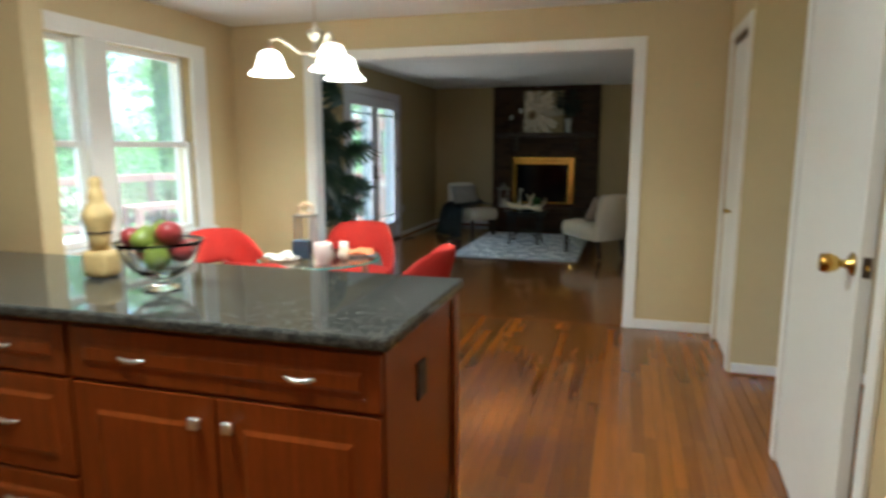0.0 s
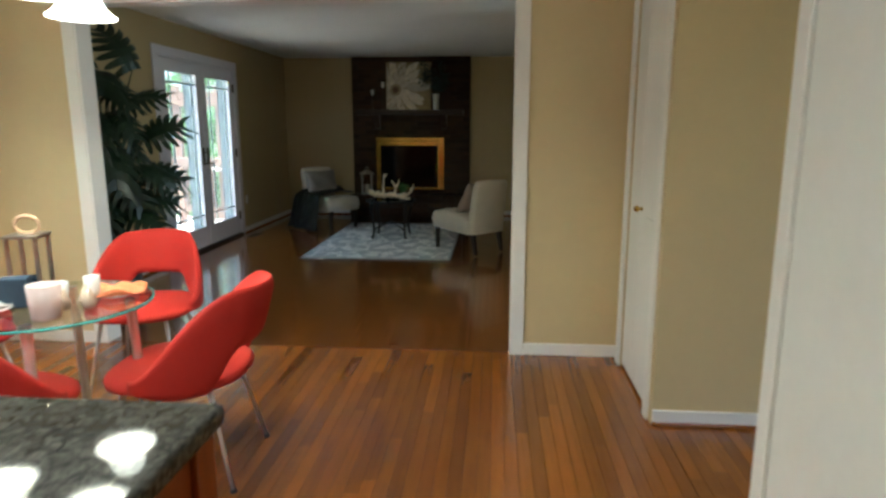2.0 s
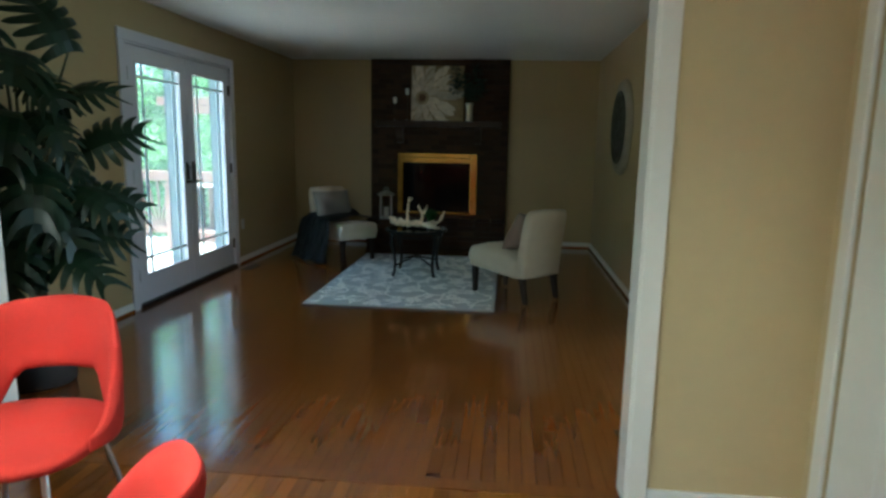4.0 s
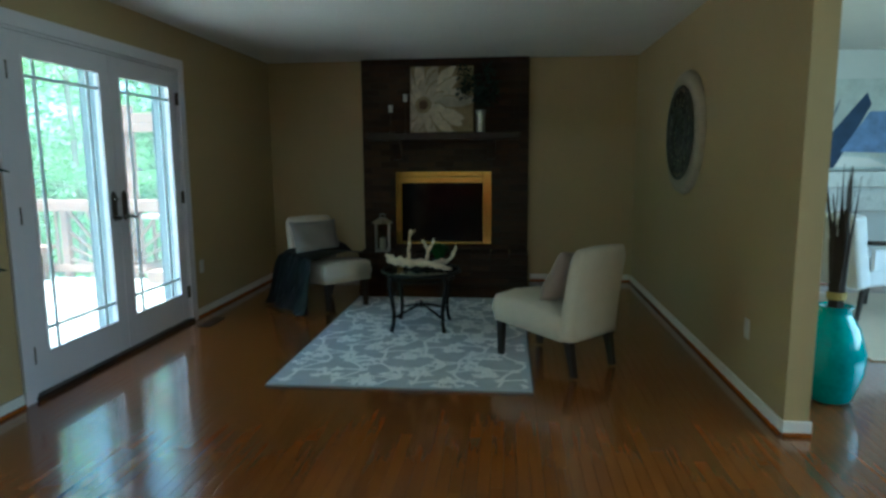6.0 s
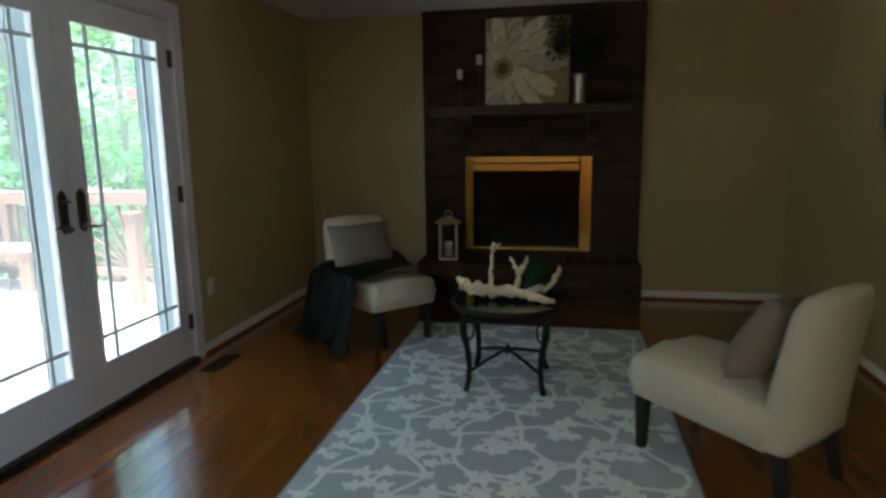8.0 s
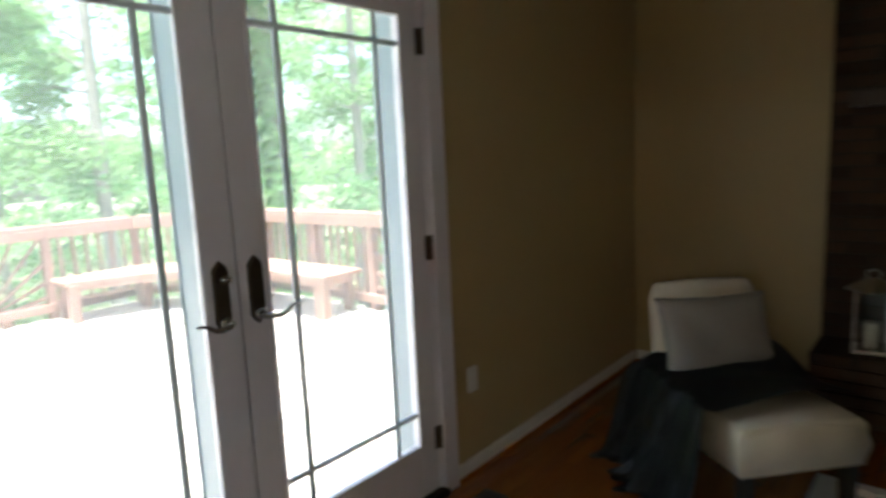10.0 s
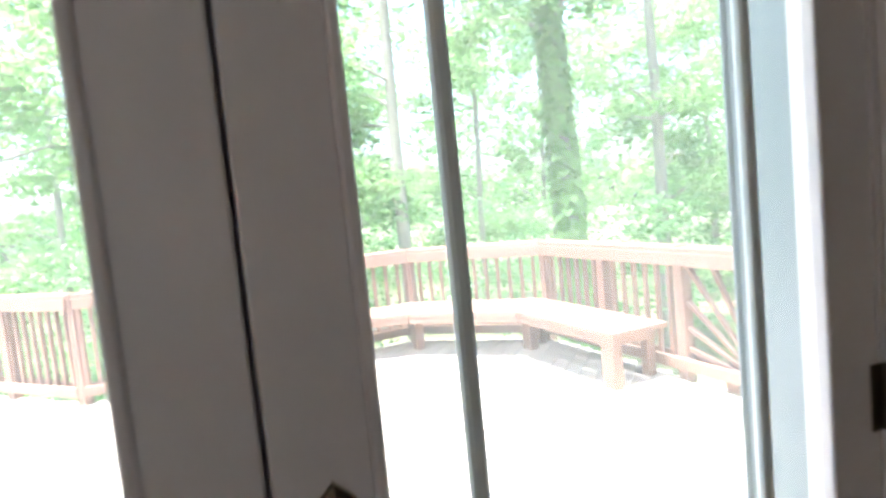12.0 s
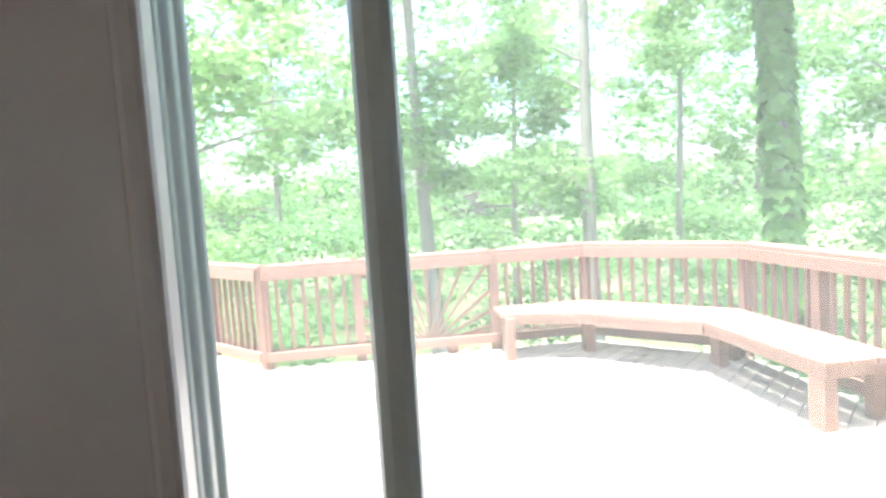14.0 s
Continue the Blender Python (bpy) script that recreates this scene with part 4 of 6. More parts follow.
while z + bh < H + 0.02:
    x = FX0 + (bw / 2 if row % 2 == 0 else 0)
    if row % 2:
        pieces = [(FX0 + bw / 4, half)] + [(FX0 + bw / 2 + bw * (i + 0.5), me) for i in range(8)] + [(FX0 + bw * 8.5 + bw / 4, half)]
    else:
        pieces = [(FX0 + bw * (i + 0.5), me) for i in range(9)]
    for x, mesh in pieces:
        hw = bw / 2 if mesh is me else bw / 4
        if x + hw > -0.86 and x - hw < 0.13 and 0.44 < z + bh and z < 1.2:
            continue
        o = new("brick", mesh)
        o.location = (x, FY - 0.002 + rnd.uniform(-0.003, 0.003), z + rnd.uniform(-0.001, 0.001))
        o.parent = fp
    z += bh
    row += 1
hm = bpy.data.meshes.new("hearth_brick")
bb = B(-bw / 2 + gap / 2, bw / 2 - gap / 2, -0.195, 0.195, 0, 0.055, 0.004, 1)
bb.to_mesh(hm)
bb.free()
hm.materials.append(BRICK)
for i in range(9):
    o = new("hearth_brick", hm)
    o.location = (FX0 + bw * (i + 0.5), 11.83, FH - 0.055)
    o.parent = fp
for r in range(4):
    for i in range(9):
        o = new("brick", me)
        o.location = (FX0 + bw * (i + 0.5), 11.634, 0.04 + r * bh)
        o.parent = fp
mt = thing("mantel_shelf", pose(0, 0, 0), "dark walnut mantel shelf on two brackets", "shelf")
part("shelf", B(-1.17, 0.47, FY - 0.205, FY - 0.008, 1.572, 1.652, 0.008), MANTEL, mt)
for x in (-0.87, 0.165):
    bm = bmesh.new()
    side_l = [(FY - 0.008, 1.571), (FY - 0.17, 1.571), (FY - 0.165, 1.53), (FY - 0.13, 1.48), (FY - 0.07, 1.43), (FY - 0.045, 1.37), (FY - 0.008, 1.36)]
    a_, b_ = [bm.verts.new((x - 0.045, y, z)) for y, z in side_l], [bm.verts.new((x + 0.045, y, z)) for y, z in side_l]
    bm.faces.new(a_)
    bm.faces.new(b_)
    for k in range(7):
        bm.faces.new((a_[k], a_[(k + 1) % 7], b_[(k + 1) % 7], b_[k]))
    part("bracket", bm, MANTEL, mt, "curved walnut bracket")

# flower canvas leaning on the mantel
pic = thing("flower_canvas", pose(-0.375, FY - 0.075, 1.6525, -3, 0, 0), "square canvas painted with a large cream flower", "painting")
part("canvas", B(-0.345, 0.345, 0, 0.035, 0, 0.71, 0.004), CANVAS, pic)
fc = Vector((-0.2, 0, 0.30))
rnd = random.Random(2)
for ring, (n, ln0, w, dy) in enumerate(((15, 0.56, 0.062, -0.0012), (13, 0.44, 0.056, -0.0030), (11, 0.27, 0.042, -0.0048))):
    for k in range(n):
        a = 2 * math.pi * (k + 0.37 * ring) / n + rnd.uniform(-0.1, 0.1)
        d, q = Vector((math.cos(a), 0, math.sin(a))), Vector((-math.sin(a), 0, math.cos(a)))
        ln1 = ln0 * rnd.uniform(0.85, 1.1)
        out = []
        for t, s in ((0.12, 0.25), (0.4, 0.8), (0.7, 1.0), (0.92, 0.55), (1.0, 0.0), (0.92, -0.55), (0.7, -1.0), (0.4, -0.8), (0.12, -0.25)):
            p = fc + d * (ln1 * t) + q * (w * s)
            out.append((max(-0.343, min(0.343, p.x)), dy - 0.0001 * k, max(0.003, min(0.707, p.z))))
        shade = [(max(-0.343, min(0.343, x + q.x * 0.011 + d.x * 0.008)), y + 0.00005, max(0.003, min(0.707, z + q.z * 0.011 + d.z * 0.008))) for x, y, z in out]
        for pts, paint, word in ((out, PETAL, "painted_petal"), (shade, PETAL_EDGE, "petal_shadow")):
            bm = bmesh.new()
            bm.faces.new([bm.verts.new(p) for p in pts])
            bmesh.ops.remove_doubles(bm, verts=bm.verts[:], dist=0.0005)
            if bm.faces:
                part(word, bm, paint, pic)
            else:
                bm.free()
bm = bmesh.new()
bmesh.ops.create_circle(bm, cap_ends=True, radius=0.05, segments=24, matrix=Matrix.Translation((fc.x, -0.0085, fc.z)) @ Euler((math.pi / 2, 0, 0)).to_matrix().to_4x4())
part("painted_heart", bm, PETAL_MID, pic, "dark brown flower heart")
bm = bmesh.new()
bmesh.ops.create_circle(bm, cap_ends=True, radius=0.088, segments=28, matrix=Matrix.Translation((fc.x, -0.0075, fc.z)) @ Euler((math.pi / 2, 0, 0)).to_matrix().to_4x4())
part("painted_ring", bm, PETAL_EDGE, pic, "tan ring round the flower heart")

# mantel vase with greenery
vs_ = thing("mantel_vase", pose(0.05, FY - 0.11, 1.6525), "tall pewter vase filled with grey-green sprays", "vase")
part("vase_body", L([(0, 0), (0.045, 0), (0.05, 0.01), (0.044, 0.1), (0.052, 0.2), (0.06, 0.235), (0.055, 0.235), (0.042, 0.19), (0, 0.18)], 28), SILVER, vs_, "", True)


def leaf_cloud(centre, spread, count, size, seed, lay=0.5):
    """Loose small pointed leaves round a centre."""
    r = np.random.RandomState(seed)
    p = r.normal(0, 1, (count, 3))
    p /= np.linalg.norm(p, axis=1)[:, None]
    p = p * (r.rand(count, 1) ** 0.5) * np.array(spread) + np.array(centre)
    d = r.normal(0, 1, (count, 3))
    d[:, 2] *= lay
    d /= np.linalg.norm(d, axis=1)[:, None]
    q = np.cross(d, r.normal(0, 1, (count, 3)))
    q /= np.linalg.norm(q, axis=1)[:, None] + 1e-9
    s = size * r.uniform(0.6, 1.3, (count, 1))
    v = np.stack([p - d * s, p + q * s * 0.45, p + d * s, p - q * s * 0.45], 1).reshape(-1, 3)
    f = np.arange(count * 4).reshape(-1, 4)
    return v, f


bm = bmesh.new()
rnd = random.Random(8)
tips = []
for k in range(11):
    a, s = rnd.uniform(0, 6.28), rnd.uniform(0.05, 0.2)
    tip = (s * math.cos(a) * 1.2, s * math.sin(a) * 0.4 - 0.02, rnd.uniform(0.38, 0.68))
    tube(bm, [(0, 0, 0.19), (tip[0] * 0.4, tip[1] * 0.4, tip[2] * 0.65), tip], [0.003, 0.002, 0.001], 5)
    tips.append(tip)
part("stems", bm, STALK, vs_)
vv, ff, o = [], [], 0
for k, t in enumerate(tips):
    v, f = leaf_cloud((t[0], t[1], t[2] - 0.05), (0.09, 0.05, 0.13), 55, 0.026, 40 + k)
    vv += v.tolist()
    ff += (f + o).tolist()
    o += len(v)
raw("sprays", vv, ff, GREYGREEN, vs_)

for x, h, off in ((-0.93, 0.30, 0.10), (-0.765, 0.41, 0.12)):
    cs = thing("candle_stand", pose(x, FY - off, 1.6525), "slim candle stand with a small glass cup", "candle holder", "candle stands on the mantel")
    part("foot", L([(0, 0), (0.035, 0), (0.033, 0.008), (0.006, 0.016), (0.0, 0.016)], 20), BRONZE, cs)
    part("stem", T([(0, 0, 0.012), (0, 0, h - 0.075)], 0.004, 8), BRONZE, cs)
    part("glass_cup", L([(0, h - 0.078), (0.022, h - 0.078), (0.026, h), (0.023, h), (0.02, h - 0.07), (0, h - 0.07)], 20), WHITE_CERAMIC, cs, "pale glass votive cup", True)

# hearth lantern
hl = thing("hearth_lantern", pose(-1.03, 11.80, FH + 0.001, 0, 0, 6), "silver lantern with glass sides on the brick hearth", "lantern")
part("base", B(-0.08, 0.08, -0.08, 0.08, 0, 0.02, 0.004), SILVER, hl)
for sx in (-1, 1):
    for sy in (-1, 1):
        part("post", B(sx * 0.07 - 0.007, sx * 0.07 + 0.007, sy * 0.07 - 0.007, sy * 0.07 + 0.007, 0.02, 0.31, 0.002), SILVER, hl)
for sx, sy in ((0, -1), (1, 0), (0, 1), (-1, 0)):
    p = B(sx * 0.07 - (0.001 if sx else 0.062), sx * 0.07 + (0.001 if sx else 0.062), sy * 0.07 - (0.001 if sy else 0.062), sy * 0.07 + (0.001 if sy else 0.062), 0.022, 0.308)
    part("glass_side", p, BOWL_GLASS, hl)
part("roof", L([(0, 0.31), (0.115, 0.31), (0.115, 0.32), (0.06, 0.355), (0.03, 0.37), (0, 0.37)], 4), SILVER, hl)
part("ring", T([(0.03 * math.cos(t), 0, 0.392 + 0.024 * math.sin(t)) for t in np.linspace(0, 2 * math.pi, 17)], 0.004, 8), SILVER, hl)
part("candle", L([(0, 0.021), (0.035, 0.021), (0.035, 0.15), (0, 0.15)], 20), WICK, hl, "cream pillar candle")
# ---- rug, tables and slipper chairs ----
rug = thing("area_rug", pose(-0.31, 9.80, 0.0008), "grey area rug with a cream scroll pattern", "rug")
bm = B(-0.81, 0.81, -1.245, 1.245, 0, 0.014, 0.005)
part("woven_top", bm, RUG, rug)
bm = bmesh.new()
for x0, x1, y0, y1 in ((-0.818, -0.808, -1.25, 1.25), (0.808, 0.818, -1.25, 1.25), (-0.808, 0.808, -1.253, -1.243), (-0.808, 0.808, 1.243, 1.253)):
    box(bm, x0, x1, y0, y1, 0, 0.0135, 0.003)
def ribbon(V, F, pts, widths, z):
    """A flat woven band along a curve."""
    k0 = len(V)
    for i, p in enumerate(pts):
        a, b = pts[max(0, i - 1)], pts[min(len(pts) - 1, i + 1)]
        d = Vector((b[0] - a[0], b[1] - a[1]))
        d = d.normalized() if d.length > 1e-6 else Vector((1, 0))
        for sg in (-1, 1):
            V.append((p[0] - sg * d.y * widths[i], p[1] + sg * d.x * widths[i], z))
    for i in range(len(pts) - 1):
        F.append((k0 + 2 * i, k0 + 2 * i + 2, k0 + 2 * i + 3, k0 + 2 * i + 1))


def scroll_field(hx, hy, seed):
    """Winding vines with curling tendrils and lobed leaves, cut at the rug's edge."""
    r = random.Random(seed)
    V, F = [], []
    z = [0.0146]

    def leaf_spray(x, y, a, size):
        for k, (da, ln, w) in enumerate(((0.0, 1.0, 0.26), (0.7, 0.75, 0.24), (-0.7, 0.75, 0.24), (1.5, 0.5, 0.2), (-1.5, 0.5, 0.2))):
            z[0] += 0.0000012
            c = a + da + r.uniform(-0.15, 0.15)
            n = 6
            pts = [(x + math.cos(c + 0.5 * da * q / n) * size * ln * q / n, y + math.sin(c + 0.5 * da * q / n) * size * ln * q / n) for q in range(n + 1)]
            ribbon(V, F, pts, [size * w * math.sin(math.pi * min(0.98, 0.12 + 0.86 * q / n)) ** 0.8 for q in range(n + 1)], z[0])

    def tendril(x, y, a, turn, size):
        n, pts, px, py = 22, [], x, y
        for q in range(n + 1):
            pts.append((px, py))
            b = a + turn * (0.35 + 4.4 * (q / n) ** 1.7)
            st = size * (1.15 - 0.85 * q / n) / n * 2.4
            px, py = px + math.cos(b) * st, py + math.sin(b) * st
        z[0] += 0.0000012
        ribbon(V, F, pts, [0.0125 * (1 - 0.5 * q / n) for q in range(n + 1)], z[0])
        leaf_spray(pts[-1][0], pts[-1][1], b, size * 0.42)
        leaf_spray(pts[9][0], pts[9][1], a - turn * 0.9, size * 0.44)
        leaf_spray(pts[15][0], pts[15][1], a + turn * 2.4 - turn * 1.5, size * 0.34)

    for col in range(6):
        x0 = -hx + (col + 0.5) * 2 * hx / 6
        ph = r.uniform(0, 6.28)
        pts = [(x0 + 0.085 * math.sin(7.4 * y + ph) + 0.03 * math.sin(17 * y + 2 * ph), y) for y in np.linspace(-hy, hy, 70)]
        z[0] += 0.0000012
        ribbon(V, F, pts, [0.011] * 70, z[0])
        for k in range(2 + col % 3, 68, 5):
            sg = 1 if (k // 5 + col) % 2 else -1
            x, y = pts[k]
            tendril(x, y, math.pi / 2 - sg * 0.9 + r.uniform(-0.2, 0.2), -sg * r.uniform(0.85, 1.1), r.uniform(0.15, 0.23))
            leaf_spray(x, y, math.pi / 2 + sg * 1.0 + r.uniform(-0.5, 0.5), 0.06)
    keep = [f for f in F if all(abs(V[i][0]) < hx and abs(V[i][1]) < hy for i in f)]
    return V, keep


vv, ff = scroll_field(0.795, 1.23, 14)
raw("scroll_pattern", vv, ff, SCROLL, rug)["label"] = "raised pale vine scrolls"
part("binding", bm, mat("rug_binding", (0.16, 0.17, 0.18), 0.9, var=0.1), rug, "dark grey bound edge")
RZ = 0.0152

ct = thing("side_table", pose(-0.35, 9.97, RZ), "round wrought iron table with a dark glass top", "table")
part("tabletop", L([(0, 0.462), (0.30, 0.462), (0.305, 0.468), (0.30, 0.474), (0, 0.474)], 56), mat("dark_table_glass", (0.02, 0.025, 0.025), 0.05, var=0.1, spec=0.7), ct, "dark glass top")
part("rim", T([(0.312 * math.cos(t), 0.312 * math.sin(t), 0.462) for t in np.linspace(0, 2 * math.pi, 57)], 0.014, 8), IRON, ct, "", True)
part("lower_rim", T([(0.27 * math.cos(t), 0.27 * math.sin(t), 0.41) for t in np.linspace(0, 2 * math.pi, 49)], 0.008, 8), IRON, ct, "", True)
for k in range(4):
    a = radians(45 + 90 * k)
    u = Vector((math.cos(a), math.sin(a), 0))
    z3 = Vector((0, 0, 1))
    lg = part("leg", T([u * 0.28 + z3 * 0.455, u * 0.312 + z3 * 0.40, u * 0.312 + z3 * 0.34, u * 0.285 + z3 * 0.24, u * 0.272 + z3 * 0.15, u * 0.278 + z3 * 0.06, u * 0.295 + z3 * 0.012, u * 0.30 + z3 * 0.0], [0.016, 0.02, 0.02, 0.017, 0.015, 0.015, 0.016, 0.018], 10), IRON, ct, "curved iron leg", True)
    part("scroll", T([u * 0.27 + z3 * 0.41, u * 0.24 + z3 * 0.35, u * 0.25 + z3 * 0.30, u * 0.275 + z3 * 0.29], 0.006, 8), IRON, lg, "", True)
    part("stretcher", T([u * 0.27 + z3 * 0.11, u * 0.14 + z3 * 0.15, u * 0.05 + z3 * 0.175, u * 0.0 + z3 * 0.18], 0.010, 8), IRON, ct, "", True)
part("finial", L([(0, 0.15), (0.02, 0.165), (0.022, 0.185), (0.008, 0.205), (0, 0.22)], 14), IRON, ct, "", True)

fe = thing("potted_fern", pose(-0.22, 10.12, RZ + 0.4755), "bright green grass fern in a small dark pot", "plant")
part("pot", L([(0, 0), (0.045, 0), (0.055, 0.06), (0.049, 0.06), (0.042, 0.05), (0, 0.05)], 24), POT, fe)
vv, ff = [], []
rnd = random.Random(4)
for k in range(260):
    a, ln, b = rnd.uniform(0, 6.28), rnd.uniform(0.09, 0.17), rnd.uniform(0.2, 1.0)
    d = Vector((math.cos(a), math.sin(a), 0))
    q = Vector((-d.y, d.x, 0)) * 0.004
    base_p = d * rnd.uniform(0, 0.03) + Vector((0, 0, 0.05))
    p1, p2 = base_p + d * ln * 0.4 * b + Vector((0, 0, ln * 0.7)), base_p + d * ln * b + Vector((0, 0, ln * (1 - 0.35 * b)))
    i = len(vv)
    vv += [base_p - q, base_p + q, p1 + q, p1 - q, p2]
    ff += [(i, i + 1, i + 2, i + 3), (i + 3, i + 2, i + 4)]
raw("fronds", vv, ff, FERN, fe)

dw = thing("driftwood", pose(-0.31, 9.95, RZ + 0.4755) @ Matrix.Diagonal((0.84, 0.95, 1.18, 1)), "bleached twisted driftwood branch lying on the table", "driftwood")
rnd = random.Random(21)


def limb(pts, radii):
    P, R = [], []
    for i in range(len(pts) - 1):
        for k in range(4):
            t = k / 4
            p = Vector(pts[i]).lerp(Vector(pts[i + 1]), t)
            P.append(p + Vector((rnd.uniform(-1, 1), rnd.uniform(-1, 1), rnd.uniform(-1, 1))) * 0.009)
            R.append((radii[i] * (1 - t) + radii[i + 1] * t) * rnd.uniform(0.72, 1.32))
    P.append(Vector(pts[-1]))
    R.append(radii[-1])
    return T(P, R, 10)


for pts, radii in ((((-0.33, -0.02, 0.06), (-0.24, -0.03, 0.055), (-0.12, -0.02, 0.045), (0.02, -0.03, 0.04), (0.14, -0.06, 0.03), (0.26, -0.10, 0.02)), (0.026, 0.032, 0.026, 0.024, 0.019, 0.011)),
                   (((-0.33, -0.02, 0.06), (-0.36, -0.01, 0.07), (-0.37, 0.0, 0.10)), (0.034, 0.024, 0.012)),
                   (((-0.16, -0.01, 0.06), (-0.165, 0.0, 0.14), (-0.15, 0.01, 0.21), (-0.14, 0.01, 0.255), (-0.10, 0.01, 0.265)), (0.018, 0.014, 0.012, 0.015, 0.007)),
                   (((0.0, -0.01, 0.05), (0.03, 0.02, 0.10), (0.01, 0.03, 0.15), (-0.04, 0.03, 0.20)), (0.019, 0.017, 0.014, 0.008)),
                   (((0.02, 0.025, 0.13), (0.06, 0.03, 0.16), (0.075, 0.03, 0.21)), (0.016, 0.014, 0.007)),
                   (((0.08, 0.0, 0.035), (0.15, 0.03, 0.06), (0.2, 0.05, 0.05), (0.25, 0.06, 0.08), (0.28, 0.06, 0.14), (0.29, 0.06, 0.155)), (0.018, 0.017, 0.015, 0.018, 0.015, 0.007))):
    part("branch", limb(pts, radii), DRIFT, dw, "", True)


def pillow_mesh(w, h, t, n=22):
    bm = bmesh.new()
    sides = []
    for s in (1, -1):
        grid = []
        for i in range(n + 1):
            r = []
            for j in range(n + 1):
                u, v = 2 * i / n - 1, 2 * j / n - 1
                e = max(0, (1 - u ** 4) * (1 - v ** 4)) ** 0.6
                pin = 1 - 0.07 * (1 - abs(u) ** 2) * abs(v) ** 3
                pin2 = 1 - 0.07 * (1 - abs(v) ** 2) * abs(u) ** 3
                r.append(bm.verts.new((s * t * e * (1 + 0.12 * math.sin(5 * u + 3 * v)), u * w / 2 * pin2, v * h / 2 * pin)))
            grid.append(r)
        for i in range(n):
            for j in range(n):
                bm.faces.new((grid[i][j], grid[i + 1][j], grid[i + 1][j + 1], grid[i][j + 1]))
    bmesh.ops.remove_doubles(bm, verts=bm.verts[:], dist=0.0008)
    return bm


def slipper_chair(m, label):
    """Front towards +x."""
    c = thing("slipper_chair", m, label, "chair", "cream slipper chairs")
    n = 16
    prof = []
    for k in range(n + 1):                      # side outline of the seat, front to back
        t = k / n
        x = 0.375 - 0.66 * t
        prof.append((x, 0.445 + 0.022 * math.sin(math.pi * min(1, t * 1.1))- 0.05 * t))
    bm = bmesh.new()
    rows = []
    for x, zt in prof:
        lo = 0.265 - 0.04 * (0.375 - x) / 0.66
        rows.append([bm.verts.new((x, y, z)) for y, z in ((-0.28, lo), (-0.285, (lo + zt) / 2), (-0.28, zt - 0.02), (-0.255, zt), (0, zt + 0.012), (0.255, zt), (0.28, zt - 0.02), (0.285, (lo + zt) / 2), (0.28, lo))])
    for a, b in zip(rows, rows[1:]):
        for k in range(8):
            bm.faces.new((a[k], a[k + 1], b[k + 1], b[k]))
        bm.faces.new((a[8], a[0], b[0], b[8]))
    bm.faces.new(rows[0])
    bm.faces.new(rows[-1][::-1])
    bmesh.ops.bevel(bm, geom=[e for e in bm.edges if all(v.co.x > 0.37 for v in e.verts)], offset=0.025, segments=3, affect="EDGES")
    part("seat", bm, CREAM, c, "", True)
    bm = bmesh.new()
    rows = []
    for k in range(17):
        t = k / 16
        z = 0.235 + 0.60 * t
        xb = -0.31 - 0.09 * t ** 1.3
        th = 0.06 - 0.012 * t
        w = 0.285
        if t > 0.86:
            w -= 0.03 * ((t - 0.86) / 0.14) ** 2
            th *= 1 - 0.35 * ((t - 0.86) / 0.14) ** 2
        arch = 0.012 * t
        rows.append([bm.verts.new((xb + sx, y, z + (arch * (1 - (y / 0.285) ** 2)))) for sx, y in ((th, -w + 0.02), (th, 0), (th, w - 0.02), (th * 0.4, w), (-th * 0.6, w - 0.004), (-th, w - 0.03), (-th - 0.006, 0), (-th, -w + 0.03), (-th * 0.6, -w + 0.004), (th * 0.4, -w))])
    for a, b in zip(rows, rows[1:]):
        for k in range(10):
            bm.faces.new((a[k], a[(k + 1) % 10], b[(k + 1) % 10], b[k]))
    bm.faces.new(rows[0])
    bm.faces.new(rows[-1][::-1])
    part("backrest", bm, CREAM, c, "", True)
    for sx, sy in ((1, 1), (1, -1), (-1, 1), (-1, -1)):
        bm = bmesh.new()
        x0, y0 = sx * 0.315 - 0.0, sy * 0.235
        zt = 0.27 if sx > 0 else 0.235
        dx = 0.0 if sx > 0 else -0.05
        s0, s1 = 0.028, 0.019
        vs = [bm.verts.new((x0 + a * s0, y0 + b * s0, zt)) for a, b in ((-1, -1), (1, -1), (1, 1), (-1, 1))] + [bm.verts.new((x0 + dx + a * s1, y0 + b * s1, 0)) for a, b in ((-1, -1), (1, -1), (1, 1), (-1, 1))]
        for q in range(4):
            bm.faces.new((vs[q], vs[(q + 1) % 4], vs[4 + (q + 1) % 4], vs[4 + q]))
        bm.faces.new(vs[:4])
        bm.faces.new(vs[4:])
        part("leg", bm, DARKWOOD, c, "tapered espresso wooden leg")
    return c


C1, C2 = pose(-1.33, 10.73, RZ, 0, 0, -43), pose(0.66, 9.205, RZ, 0, 0, 136)
S1 = slipper_chair(C1, "cream linen slipper chair under a dark throw")
S2 = slipper_chair(C2, "cream linen slipper chair with a taupe cushion")
for c in (S1, S2):
    c.scale = (0.93, 0.86, 0.96)
p1 = thing("cushion", C1 @ pose(-0.19, -0.03, 0.615, 0, -20, 0), "taupe satin cushion leaning on a cream chair", "cushion", "taupe cushions")
part("cover", pillow_mesh(0.50, 0.34, 0.07), GREY_PILLOW, p1, "", True)
p2 = thing("cushion", C2 @ pose(-0.17, 0.05, 0.60, 8, -24, 0), "brown satin cushion leaning on a cream chair", "cushion", "taupe cushions")
part("cover", pillow_mesh(0.40, 0.36, 0.075), BROWN_PILLOW, p2, "", True)

